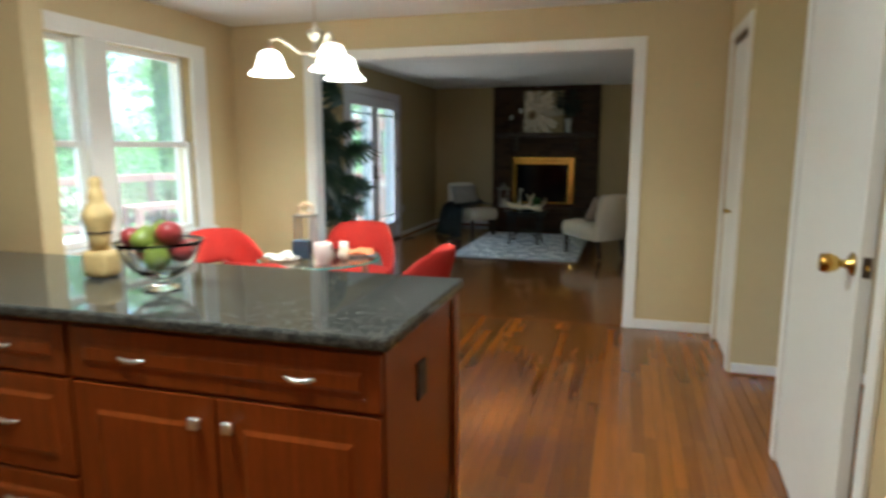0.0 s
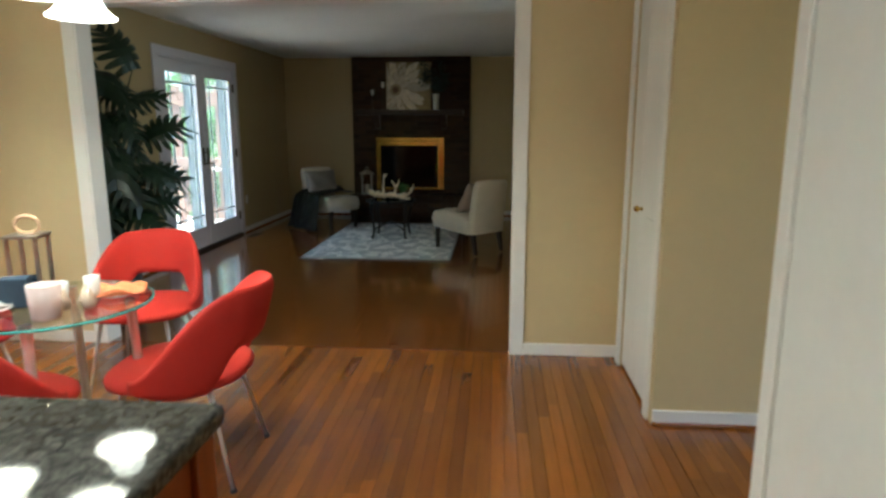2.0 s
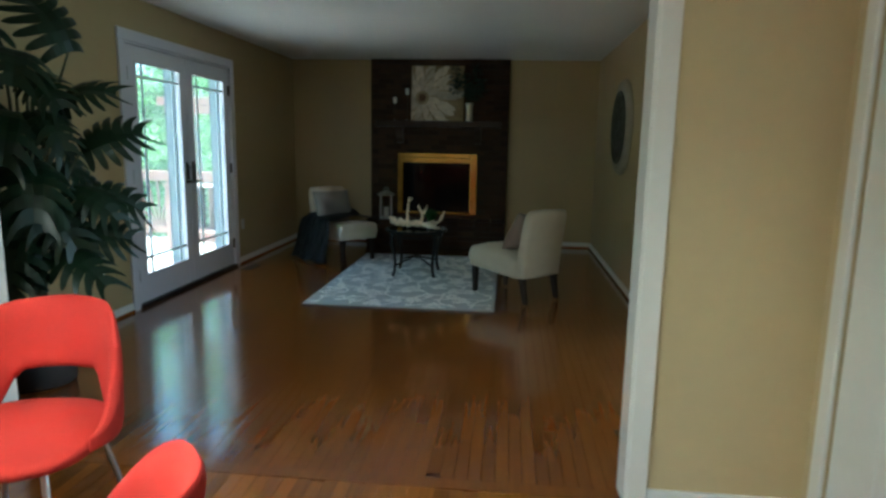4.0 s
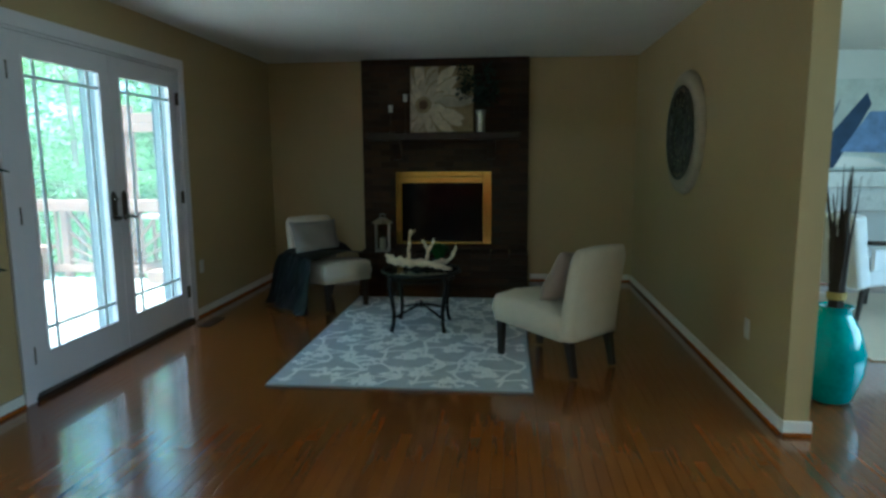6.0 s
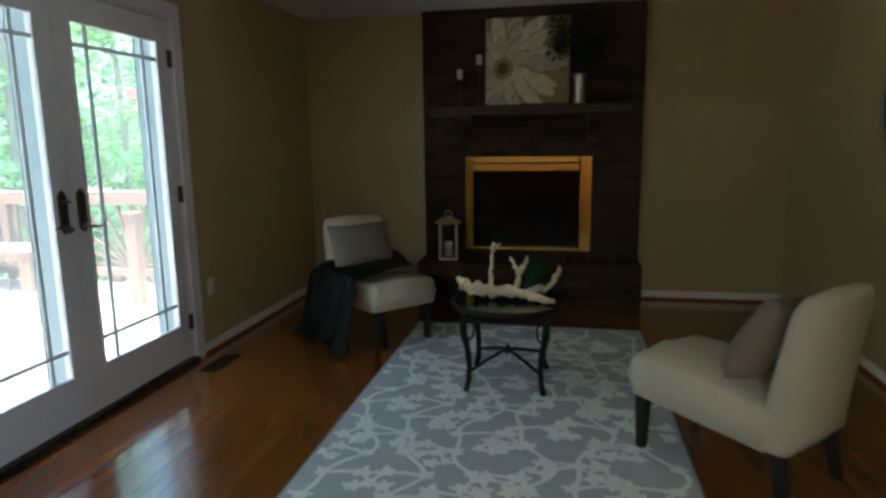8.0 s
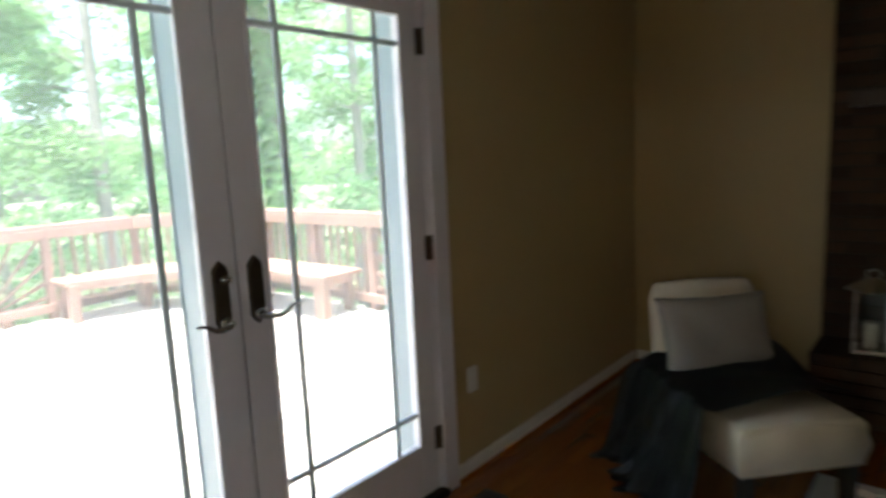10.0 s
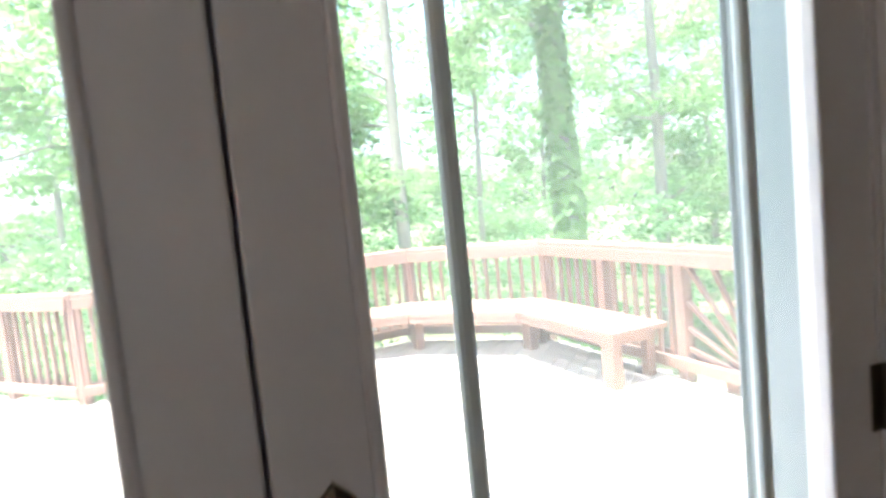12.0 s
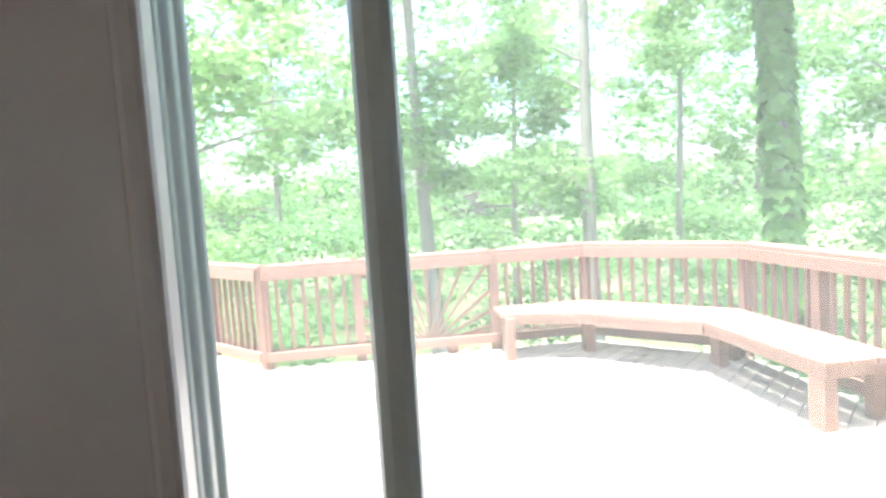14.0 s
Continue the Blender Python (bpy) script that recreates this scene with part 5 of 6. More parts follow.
# throw draped over the seat and down to the floor
tw = thing("throw_blanket", C1, "charcoal plush throw draped over a chair down to the floor", "throw")
bm = bmesh.new()
nu, nv = 46, 40
grid = []
for i in range(nu + 1):
    s = i / nu
    row = []
    for j in range(nv + 1):
        v = j / nv
        if s < 0.45:                                   # over the seat
            q = s / 0.45
            y, z = 0.27 - 0.575 * q, 0.475 + 0.035 * math.sin(math.pi * q) + 0.02 * math.sin(7 * v + 4 * q) * 0.5
            z += 0.07 * smoothstep(0.55, 0.0, v) * (1 - q * 0.5)
            spread = 0.52
        else:                                          # hanging side
            q = (s - 0.45) / 0.55
            fold = math.sin(v * 34 + 3 * math.sin(3 * q + 4 * v)) * 0.5 + math.sin(v * 13 + 1.3 + q) * 0.5 + 0.35 * math.sin(v * 57 + 5 * q)
            y = -0.305 - 0.04 * q - 0.07 * q ** 3 - 0.055 * (0.25 + 0.75 * q) * (fold + 1)
            z = 0.475 * (1 - smoothstep(0.0, 0.92, q)) + 0.006
            spread = 0.52 + 0.30 * math.sin(1.57 * q) - 0.10 * q ** 4
        x = -0.03 + (v - 0.5) * spread * 1.0 - 0.05 * smoothstep(0.4, 1, s) + 0.02 * math.sin(9 * s + 5 * v)
        row.append(bm.verts.new((x, y, z)))
    grid.append(row)
for i in range(nu):
    for j in range(nv):
        bm.faces.new((grid[i][j], grid[i + 1][j], grid[i + 1][j + 1], grid[i][j + 1]))
r = bmesh.ops.solidify(bm, geom=bm.faces[:], thickness=0.012)
part("cloth", bm, THROW, tw, "", True)

# ---- medallion on the side wall ----
md = thing("wall_medallion", pose(XR - 0.001, 10.06, 1.555, 0, -90, 0), "round cream wall medallion with dark pierced iron scrollwork", "wall decoration")
part("plate", L([(0, 0), (0.465, 0), (0.47, 0.012), (0.45, 0.05), (0.40, 0.056), (0.37, 0.045), (0, 0.04)], 64), PLATE, md, "cream round back plate", True)
part("iron_rim", T([(0.345 * math.cos(t), 0.345 * math.sin(t), 0.062) for t in np.linspace(0, 2 * math.pi, 65)], 0.012, 8), VERDIGRIS, md, "", True)
part("iron_ring", T([(0.19 * math.cos(t), 0.19 * math.sin(t), 0.064) for t in np.linspace(0, 2 * math.pi, 49)], 0.012, 8), VERDIGRIS, md, "", True)
part("boss", L([(0, 0.045), (0.055, 0.045), (0.06, 0.06), (0.04, 0.078), (0, 0.085)], 24), VERDIGRIS, md, "", True)
for k in range(16):
    a = 2 * math.pi * k / 16
    u, w = Vector((math.cos(a), math.sin(a), 0)), Vector((-math.sin(a), math.cos(a), 0))
    zz = Vector((0, 0, 0.062))
    part("scroll", T([u * 0.05 + zz, u * 0.11 + w * 0.018 + zz, u * 0.17 + zz, u * 0.21 - w * 0.03 + zz, u * 0.26 - w * 0.045 + zz, u * 0.30 - w * 0.015 + zz, u * 0.29 + w * 0.025 + zz, u * 0.25 + w * 0.02 + zz], [0.008, 0.009, 0.007, 0.006, 0.007, 0.007, 0.006, 0.004], 7), VERDIGRIS, md, "", True)
    part("loop", T([u * 0.27 + w * 0.052 * math.cos(t) + u * 0.045 * math.sin(t) + zz for t in np.linspace(0, 2 * math.pi, 15)], 0.0055, 6), VERDIGRIS, md, "", True)

# ---- monstera in the corner ----
mon = thing("monstera_plant", pose(-2.0, 6.66, 0), "tall dark green monstera plant in a dark pot", "plant")
part("pot", L([(0, 0), (0.15, 0), (0.17, 0.02), (0.2, 0.33), (0.185, 0.33), (0.17, 0.29), (0, 0.29)], 32), POT, mon, "dark glazed pot", True)


def monstera_leaf(size):
    """A heart-shaped blade cut into fingers on both sides of the midrib."""
    bm = bmesh.new()
    n = 7

    def mid(t):
        return Vector((t, 0, 0.16 * math.sin(t * 2.6) - 0.30 * t * t)) * size

    for s in (1, -1):
        for k in range(n):
            a, b = mid(k / n), mid((k + 1.0) / n)
            env = math.sin(math.pi * (0.16 + 0.74 * (k + 0.5) / n)) ** 0.7
            reach, fwd = size * 0.50 * env, size * (-0.06 + 0.46 * k / n)
            prev = (bm.verts.new(a), bm.verts.new(b))
            for q, w in ((0.25, 1.04), (0.5, 1.04), (0.64, 0.9), (0.8, 0.82), (0.93, 0.56), (1.0, 0.12)):
                c = (a + b) / 2 + Vector((fwd * q * q, s * reach * q, size * (0.05 * math.sin(q * 2.2) - 0.24 * q * q)))
                d = (b - a) * (0.5 * w)
                cur = (bm.verts.new(c - d), bm.verts.new(c + d))
                bm.faces.new((prev[0], prev[1], cur[1], cur[0]) if s > 0 else (prev[1], prev[0], cur[0], cur[1]))
                prev = cur
    return bm


rnd = random.Random(17)
LEAVES = [(0.2, 0.15, 1.82, 200, 0.38, -60), (-0.05, -0.02, 1.92, -120, 0.34, 25), (0.15, 0.1, 1.55, 10, 0.34, -20), (-0.05, -0.08, 1.55, -110, 0.38, 30), (0.05, -0.1, 1.5, -60, 0.36, 35),
          (0.24, 0.14, 1.3, 33, 0.38, -24), (0.08, -0.05, 1.25, -50, 0.4, 35), (-0.08, 0, 1.25, -140, 0.34, 30), (0.1, 0.08, 1.2, 60, 0.34, 20), (0.22, 0.13, 1.06, 33, 0.38, 12),
          (0.2, 0.08, 1.1, 5, 0.34, 28), (0.16, 0.1, 0.8, 35, 0.36, -4), (0, -0.08, 0.88, -70, 0.38, 40), (-0.05, -0.05, 0.92, -150, 0.32, 35), (0.05, 0.12, 0.95, 80, 0.34, 20), (0, 0, 0.72, -100, 0.34, 45), (0.06, 0.02, 1.7, -20, 0.32, 30), (0.0, 0.05, 1.05, -85, 0.4, 40)]
for k in range(12):                                     # inner leaves that fill the crown
    a, z = rnd.uniform(-170, 150), 0.75 + 0.095 * k
    q = rnd.uniform(0.03, 0.14)
    LEAVES.append((q * math.cos(radians(a)), q * math.sin(radians(a)), z, a, rnd.uniform(0.3, 0.4), rnd.uniform(10, 42)))
for x, y, z, a, s, tip in LEAVES:
    part("stalk", T([(x * 0.1, y * 0.1, 0.28), (x * 0.25, y * 0.25, 0.28 + (z - 0.28) * 0.5), (x * 0.7, y * 0.7, 0.28 + (z - 0.28) * 0.85), (x, y, z)], [0.014, 0.011, 0.008, 0.005], 8), STALK, mon, "", True)
    lf = part("leaf", monstera_leaf(s * (0.86 if -30 < a < 70 else 1.0)), PLANT, mon, "split dark green leaf")
    lf.matrix_local = pose(x, y, z, 0, 0, a) @ pose(0, 0, 0, 0, tip, 0) @ pose(0, 0, 0, 48 * math.sin(radians(a + 53)) + rnd.uniform(-15, 15), 0, 0)

# floor vent by the doors
fv = thing("floor_vent", pose(-2.17, 10.0, 0.0005), "dark metal floor register near the doors", "vent")
part("frame", B(-0.06, 0.06, -0.15, 0.15, 0, 0.004, 0.001), BRONZE, fv)
for k in range(9):
    part("slat", B(-0.045, 0.045, -0.13 + k * 0.031, -0.118 + k * 0.031, 0.004, 0.006), BLACK, fv)

# ---- adjoining room ----
SAIL_STONE = veined("pale_marble", (0.62, 0.63, 0.62), (0.40, 0.41, 0.41), 5.0, 0.3, 0.5, 0.68)
WHITE_CLOTH = mat("white_linen", (0.74, 0.75, 0.76), 0.9, var=0.05, scale=10, bump=0.3, bscale=380)
wl = new("opening_fill", bpy.data.lights.new("opening_fill", "AREA"))      # sky light in the room's window opening
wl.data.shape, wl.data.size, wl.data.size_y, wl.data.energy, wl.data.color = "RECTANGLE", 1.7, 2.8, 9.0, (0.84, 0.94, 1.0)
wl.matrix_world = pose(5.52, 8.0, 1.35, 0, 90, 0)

hall_fill = new("opening_fill", bpy.data.lights.new("opening_fill", "AREA"))     # fill lamp in an added opening, brightens the hall wall
hall_fill.data.shape, hall_fill.data.size, hall_fill.data.size_y, hall_fill.data.energy, hall_fill.data.color = "RECTANGLE", 0.9, 1.8, 5.0, (1.0, 0.95, 0.86)
hall_fill.matrix_world = pose(2.55, 2.65, 1.2, 90, 0, 180)

tv = thing("floor_vase", pose(2.17, 8.62, 0.0005), "large teal glazed floor vase holding dark dry branches", "vase")
part("vase_body", L([(0, 0), (0.10, 0), (0.12, 0.02), (0.165, 0.18), (0.17, 0.3), (0.13, 0.43), (0.085, 0.5), (0.08, 0.53), (0.095, 0.55), (0.085, 0.55), (0.07, 0.52), (0.11, 0.4), (0, 0.2)], 40), TEAL, tv, "", True)
rnd = random.Random(9)
for k in range(70):                       # a tight bundle that frays out above the tie
    a, q = rnd.uniform(0, 6.28), rnd.uniform(0.2, 1.0)
    zt = rnd.uniform(0.98, 1.12) if k % 3 else rnd.uniform(1.15, 1.34)
    s0, s1 = 0.045 * q, (0.05 if k % 3 else 0.11) * q
    part("branch", T([(s0 * 0.6 * math.cos(a), s0 * 0.6 * math.sin(a), 0.22), (s0 * 0.8 * math.cos(a), s0 * 0.8 * math.sin(a), 0.6), (s0 * 1.3 * math.cos(a + 0.3), s0 * 1.3 * math.sin(a + 0.3), 0.9), (s1 * math.cos(a), s1 * math.sin(a), zt)], [0.008, 0.0075, 0.006, 0.0015], 5), TWIGS, tv)
part("ribbon", L([(0.04, 0.585), (0.05, 0.585), (0.05, 0.625), (0.04, 0.625)], 16), mat("straw_tie", (0.35, 0.27, 0.08), 0.8, var=0.2), tv, "straw tie round the branches")
sp = thing("sail_painting", pose(3.80, YB - 0.03, 1.221) @ Matrix.Diagonal((1, 1, 0.89, 1)), "large pale canvas painted with navy and white sails", "painting")
part("canvas", B(-0.6, 0.6, 0, 0.028, 0, 1.05, 0.003), SAIL_PALE, sp)
for k, (pts, mt_) in enumerate(((((-0.33, 0.26), (-0.16, 1.0), (-0.135, 1.0), (-0.31, 0.42)), SAIL_BLUE), (((-0.30, 0.38), (-0.135, 1.0), (-0.10, 1.0), (-0.17, 0.72), (-0.27, 0.3)), SAIL_SKY),
                   (((-0.29, 0.22), (-0.03, 0.84), (-0.06, 0.7), (-0.2, 0.3)), SAIL_GREY), (((-0.37, 0.05), (0.22, 0.90), (0.27, 0.76), (-0.05, 0.03)), SAIL_BLUE),
                   (((0.0, 0.22), (0.26, 0.68), (0.55, 0.68), (0.55, 0.2)), SAIL_SKY), (((-0.05, 0.04), (0.02, 0.17), (0.3, 0.14), (0.5, 0.04)), WHITE_CERAMIC))):
    bm = bmesh.new()
    bm.faces.new([bm.verts.new((x, -0.0012 - 0.0004 * k, z)) for x, z in pts])
    part("painted_sail", bm, mt_, sp)

ml = thing("stone_mantel", pose(3.9, YB, 0), "pale stone mantel ledge below the sail painting", "shelf")
part("frieze", B(-0.85, 0.85, -0.12, -0.001, 0.80, 1.045, 0.004), SAIL_STONE, ml)
part("shelf", B(-0.92, 0.92, -0.19, -0.001, 1.046, 1.218, 0.012), SAIL_STONE, ml)
wr = thing("pale_rug", pose(3.95, 10.45, 0.0008), "pale cream rug in the adjoining room", "rug")
part("woven_top", B(-1.15, 1.15, -1.1, 1.1, 0, 0.014, 0.005), CREAM, wr)
ac = thing("armchair", pose(3.46, 10.72, 0.0152, 0, 0, 20), "white upholstered armchair with dark wooden arms", "chair")
part("seat", B(-0.30, 0.33, -0.27, 0.27, 0.28, 0.44, 0.035, 3), WHITE_CLOTH, ac, "", True)
part("backrest", B(-0.07, 0.07, -0.28, 0.28, 0.0, 0.62, 0.04, 3, pose(-0.31, 0, 0.27, 0, -10, 0)), WHITE_CLOTH, ac, "", True)
for sy in (-1, 1):
    part("side_panel", B(-0.28, 0.26, sy * 0.29 - 0.018, sy * 0.29 + 0.018, 0.43, 0.60, 0.012), WHITE_CLOTH, ac)
    part("arm", T([(-0.33, sy * 0.29, 0.66), (-0.05, sy * 0.30, 0.645), (0.25, sy * 0.30, 0.62), (0.30, sy * 0.29, 0.57), (0.30, sy * 0.28, 0.40)], [0.018, 0.02, 0.02, 0.018, 0.016], 10), DARKWOOD, ac, "dark wooden arm", True)
    for x, dx in ((0.28, 0.0), (-0.28, -0.06)):
        part("leg", T([(x, sy * 0.23, 0.285), (x + dx, sy * 0.24, 0.0)], [0.026, 0.016], 8), DARKWOOD, ac, "tapered dark wooden leg")

# ---- outdoors: deck, rails, bench ----
DZ = -0.126
RAIL = [(-10.6, 6.2), (-8.2, 8.25), (-8.22, 11.45), (-7.15, 12.52), (-5.35, 12.55), (-4.0, 12.55), (-3.2, 12.55)]
deck = tagged(new("deck"), "pale weathered timber deck with diagonal boards", "deck", kind="structure")
ring = [(XL - 0.22, 3.0)] + [(-10.6, 3.0)] + RAIL[:-1] + [(-3.2, 12.55), (XL - 0.22, 12.55)]


def inside(x, y):
    c = False
    for (x0, y0), (x1, y1) in zip(ring, ring[1:] + ring[:1]):
        if (y0 > y) != (y1 > y) and x < (x1 - x0) * (y - y0) / (y1 - y0) + x0:
            c = not c
    return c


bwid, u, w = 0.14, Vector((-0.7071, 0.7071)), Vector((0.7071, 0.7071))
for k in range(-120, 160):
    c = w * (k * bwid)
    run, t = None, -30.0
    spans = []
    while t < 30:
        p = c + u * t
        ok = inside(p.x, p.y)
        if ok and run is None:
            run = t
        if not ok and run is not None:
            spans.append((run, t))
            run = None
        t += 0.03
    for a, b in spans:
        bm = B(a, b, -bwid / 2 + 0.003, bwid / 2 - 0.003, DZ - 0.03, DZ, 0.003, 1)
        o = part("deck_board", bm, DECK, deck)
        o.matrix_local = Matrix.Translation((c.x, c.y, 0)) @ Matrix.Rotation(math.atan2(u.y, u.x), 4, "Z")
structure("deck_joists", B(-8.0, XL - 0.25, 3.0, 11.3, DZ - 0.25, DZ - 0.035), REDWOOD, "timber joists below the deck", "deck")


def rail_run(p, q, label, sunburst=False, posts=None):
    """One bay of railing between two points: posts, cap, face boards, lower rail and balusters."""
    p, q = Vector((*p, 0)), Vector((*q, 0))
    ln = (q - p).length
    r = thing("deck_railing", Matrix.Translation((p.x, p.y, DZ)) @ Matrix.Rotation(math.atan2(q.y - p.y, q.x - p.x), 4, "Z"), label, "railing", "deck railing bays")
    n = posts or max(1, round(ln / 0.95))
    up = 0.035
    for k in range(n + 1):
        x = ln * k / n
        part("post", B(x - 0.045, x + 0.045, -0.045, 0.045, -0.6, 0.93 + up, 0.004), REDWOOD, r)
    part("cap", B(-0.06, ln + 0.06, -0.075, 0.075, 0.931 + up, 0.972 + up, 0.005), REDWOOD, r)
    part("top_rail", B(0.0, ln, 0.046, 0.082, 0.83 + up, 0.93 + up, 0.004), REDWOOD, r)
    part("top_rail", B(0.0, ln, -0.082, -0.046, 0.83 + up, 0.93 + up, 0.004), REDWOOD, r)
    part("bottom_rail", B(0.0, ln, 0.047, 0.083, 0.08, 0.17, 0.004), REDWOOD, r)
    part("bottom_rail", B(0.0, ln, -0.083, -0.047, 0.08, 0.17, 0.004), REDWOOD, r)
    if sunburst:
        c = Vector((ln * 0.5, 0, 0.10))
        for k in range(13):
            a = radians(12 + 13 * k)
            reach = min((ln * 0.5 - 0.05) / max(0.05, abs(math.cos(a))), 0.78 / math.sin(a))
            d = Vector((math.cos(a), 0, math.sin(a)))
            part("ray_slat", T([c + d * 0.08, c + d * reach], [0.014, 0.026], 4), REDWOOD, r)
        for k in (0.33, 0.67):
            part("foot", B(ln * k - 0.05, ln * k + 0.05, -0.045, 0.045, 0.0, 0.08, 0.004), REDWOOD, r)
    else:
        m = int(ln / 0.125)
        for k in range(1, m):
            x = ln * k / m
            part("baluster", B(x - 0.017, x + 0.017, -0.018, 0.018, 0.10, 0.90 + up, 0.003, 1), REDWOOD, r)
    return r


rail_run(RAIL[0], RAIL[1], "red-stained timber deck railing with slim balusters")
PLAIN = "red-stained timber deck railing with slim balusters"
FAN = "red-stained timber railing bay with a sunburst of slats"
BEHIND = "red-stained timber deck railing behind the bench"
rail_run(RAIL[1], (-8.21, 9.15), PLAIN, posts=1)
rail_run((-8.21, 9.15), (-8.21, 10.5), FAN, True, posts=1)
rail_run((-8.21, 10.5), RAIL[2], BEHIND, posts=1)
rail_run(RAIL[2], RAIL[3], BEHIND, posts=1)
rail_run(RAIL[3], RAIL[4], BEHIND, posts=2)
rail_run(RAIL[4], RAIL[5], FAN, True, posts=1)
rail_run(RAIL[5], RAIL[6], PLAIN, posts=1)

# bench round the corner of the deck
bench = thing("deck_bench", pose(0, 0, DZ), "red-stained timber bench following the deck's corner", "bench")
FRONT = [(-7.72, 10.47), (-7.50, 11.13), (-6.74, 11.89), (-5.42, 11.92)]
BACK = [(-8.12, 10.47), (-8.12, 11.40), (-7.10, 12.42), (-5.42, 12.45)]
for k in range(3):
    for s in range(3):
        t0, t1 = s / 3 + 0.012, (s + 1) / 3 - 0.012
        q = [Vector((*FRONT[k], 0)).lerp(Vector((*BACK[k], 0)), t) for t in (t0, t1)] + [Vector((*FRONT[k + 1], 0)).lerp(Vector((*BACK[k + 1], 0)), t) for t in (t1, t0)]
        bm = bmesh.new()
        lo = [bm.verts.new((v.x, v.y, 0.40)) for v in q]
        hi = [bm.verts.new((v.x, v.y, 0.438)) for v in q]
        bm.faces.new(lo)
        bm.faces.new(hi)
        for a in range(4):
            bm.faces.new((lo[a], lo[(a + 1) % 4], hi[(a + 1) % 4], hi[a]))
        part("seat_board", bm, REDWOOD, bench)
    a, b = Vector((*FRONT[k], 0)), Vector((*FRONT[k + 1], 0))
    d = (b - a).normalized()
    nrm = Vector((-d.y, d.x, 0)) if Vector((-d.y, d.x, 0)).dot(Vector((*BACK[k], 0)) - a) > 0 else Vector((d.y, -d.x, 0))
    m = Matrix.Translation(a) @ Matrix.Rotation(math.atan2(d.y, d.x), 4, "Z")
    part("apron", B(0, (b - a).length, -0.018, 0.018, 0.335, 0.399, 0.003, 2, Matrix.Translation(nrm * 0.03) @ m), REDWOOD, bench)
part("apron", B(-0.018, 0.018, 0.0, 0.40, 0.335, 0.399, 0.003, 2, Matrix.Translation((-5.45, 11.94, 0))), REDWOOD, bench)
for x, y in ((-7.74, 10.54), (-7.80, 11.32), (-6.96, 12.16), (-5.51, 11.98)):
    part("leg", B(x - 0.07, x + 0.07, y - 0.045, y + 0.045, 0.0, 0.40, 0.004), REDWOOD, bench)
for x, y in ((-8.08, 10.58), (-8.05, 11.38), (-7.08, 12.36), (-5.60, 12.40)):
    part("leg", B(x - 0.04, x + 0.04, y - 0.04, y + 0.04, 0.0, 0.40, 0.004), REDWOOD, bench)

gp = thing("gate_post", pose(-4.0, 11.68, DZ), "square red-stained timber post with a flat cap", "post")
part("post", B(-0.05, 0.05, -0.05, 0.05, -0.5, 0.86, 0.004), REDWOOD, gp)
part("cap", B(-0.065, 0.065, -0.065, 0.065, 0.86, 0.885, 0.004), REDWOOD, gp)
pg = thing("timber_screen", pose(-3.75, 12.72, DZ), "red-stained timber frame standing over a ledge at the deck's edge", "screen")
for x in (-0.75, 0.0, 0.75):
    part("post", B(x - 0.055, x + 0.055, -0.055, 0.055, -0.5, 2.2, 0.005), REDWOOD, pg)
part("beam", B(-0.95, 0.95, -0.04, 0.04, 1.98, 2.1, 0.005), REDWOOD, pg)
part("beam", B(-0.8, 0.8, -0.1, -0.056, 1.86, 1.97, 0.005), REDWOOD, pg)
part("rail", B(-0.8, 0.8, -0.1, -0.056, 0.88, 0.98, 0.005), REDWOOD, pg)
for k in range(9):
    x = -0.66 + k * 0.165
    part("slat", B(x - 0.018, x + 0.018, -0.018, 0.018, 0.05, 0.88, 0.003, 1), REDWOOD, pg)
part("ledge", B(-0.4, 0.85, -0.42, -0.1, 0.79, 0.835, 0.006), DECK, pg, "pale flat ledge")
part("step", B(-0.3, 0.85, -0.55, -0.12, 0.0, 0.15, 0.005), REDWOOD, pg)
part("pillar", B(0.1, 0.32, -0.36, -0.14, 0.15, 0.79, 0.005), REDWOOD, pg)

# ---- ground and woods ----
def height(x, y):
    d = math.hypot(x + 2, y - 9)
    return -2.6 - 0.04 * max(0, d - 8) + 0.9 * noise.noise(Vector((x * 0.05, y * 0.05, 0))) + 3.0 * smoothstep(45, 160, d)


N = 70
vv, ff = [], []
for i in range(N + 1):
    for j in range(N + 1):
        a, b = (i / N * 2 - 1), (j / N * 2 - 1)
        x, y = -2 + 1400 * a * abs(a) ** 1.7, 9 + 1400 * b * abs(b) ** 1.7
        vv.append((x, y, height(x, y)))
for i in range(N):
    for j in range(N):
        k = i * (N + 1) + j
        ff.append((k, k + N + 1, k + N + 2, k + 1))
tagged(raw("ground", vv, ff, SOIL, None, True), "leafy forest floor sloping away below the deck", "ground", kind="structure")

EYE0 = Vector((-2.1, 9.35, 0))


def crown(parent, name, blobs, per, size, material, seed):
    V, F, o = [], [], 0
    for k, (c, s) in enumerate(blobs):
        v, f = leaf_cloud(c, s, per, size, seed * 100 + k, 0.35)
        V.append(v)
        F.append(f + o)
        o += len(v)
    V, F = np.concatenate(V), np.concatenate(F)
    return raw(name, V.tolist(), F.tolist(), material, parent)


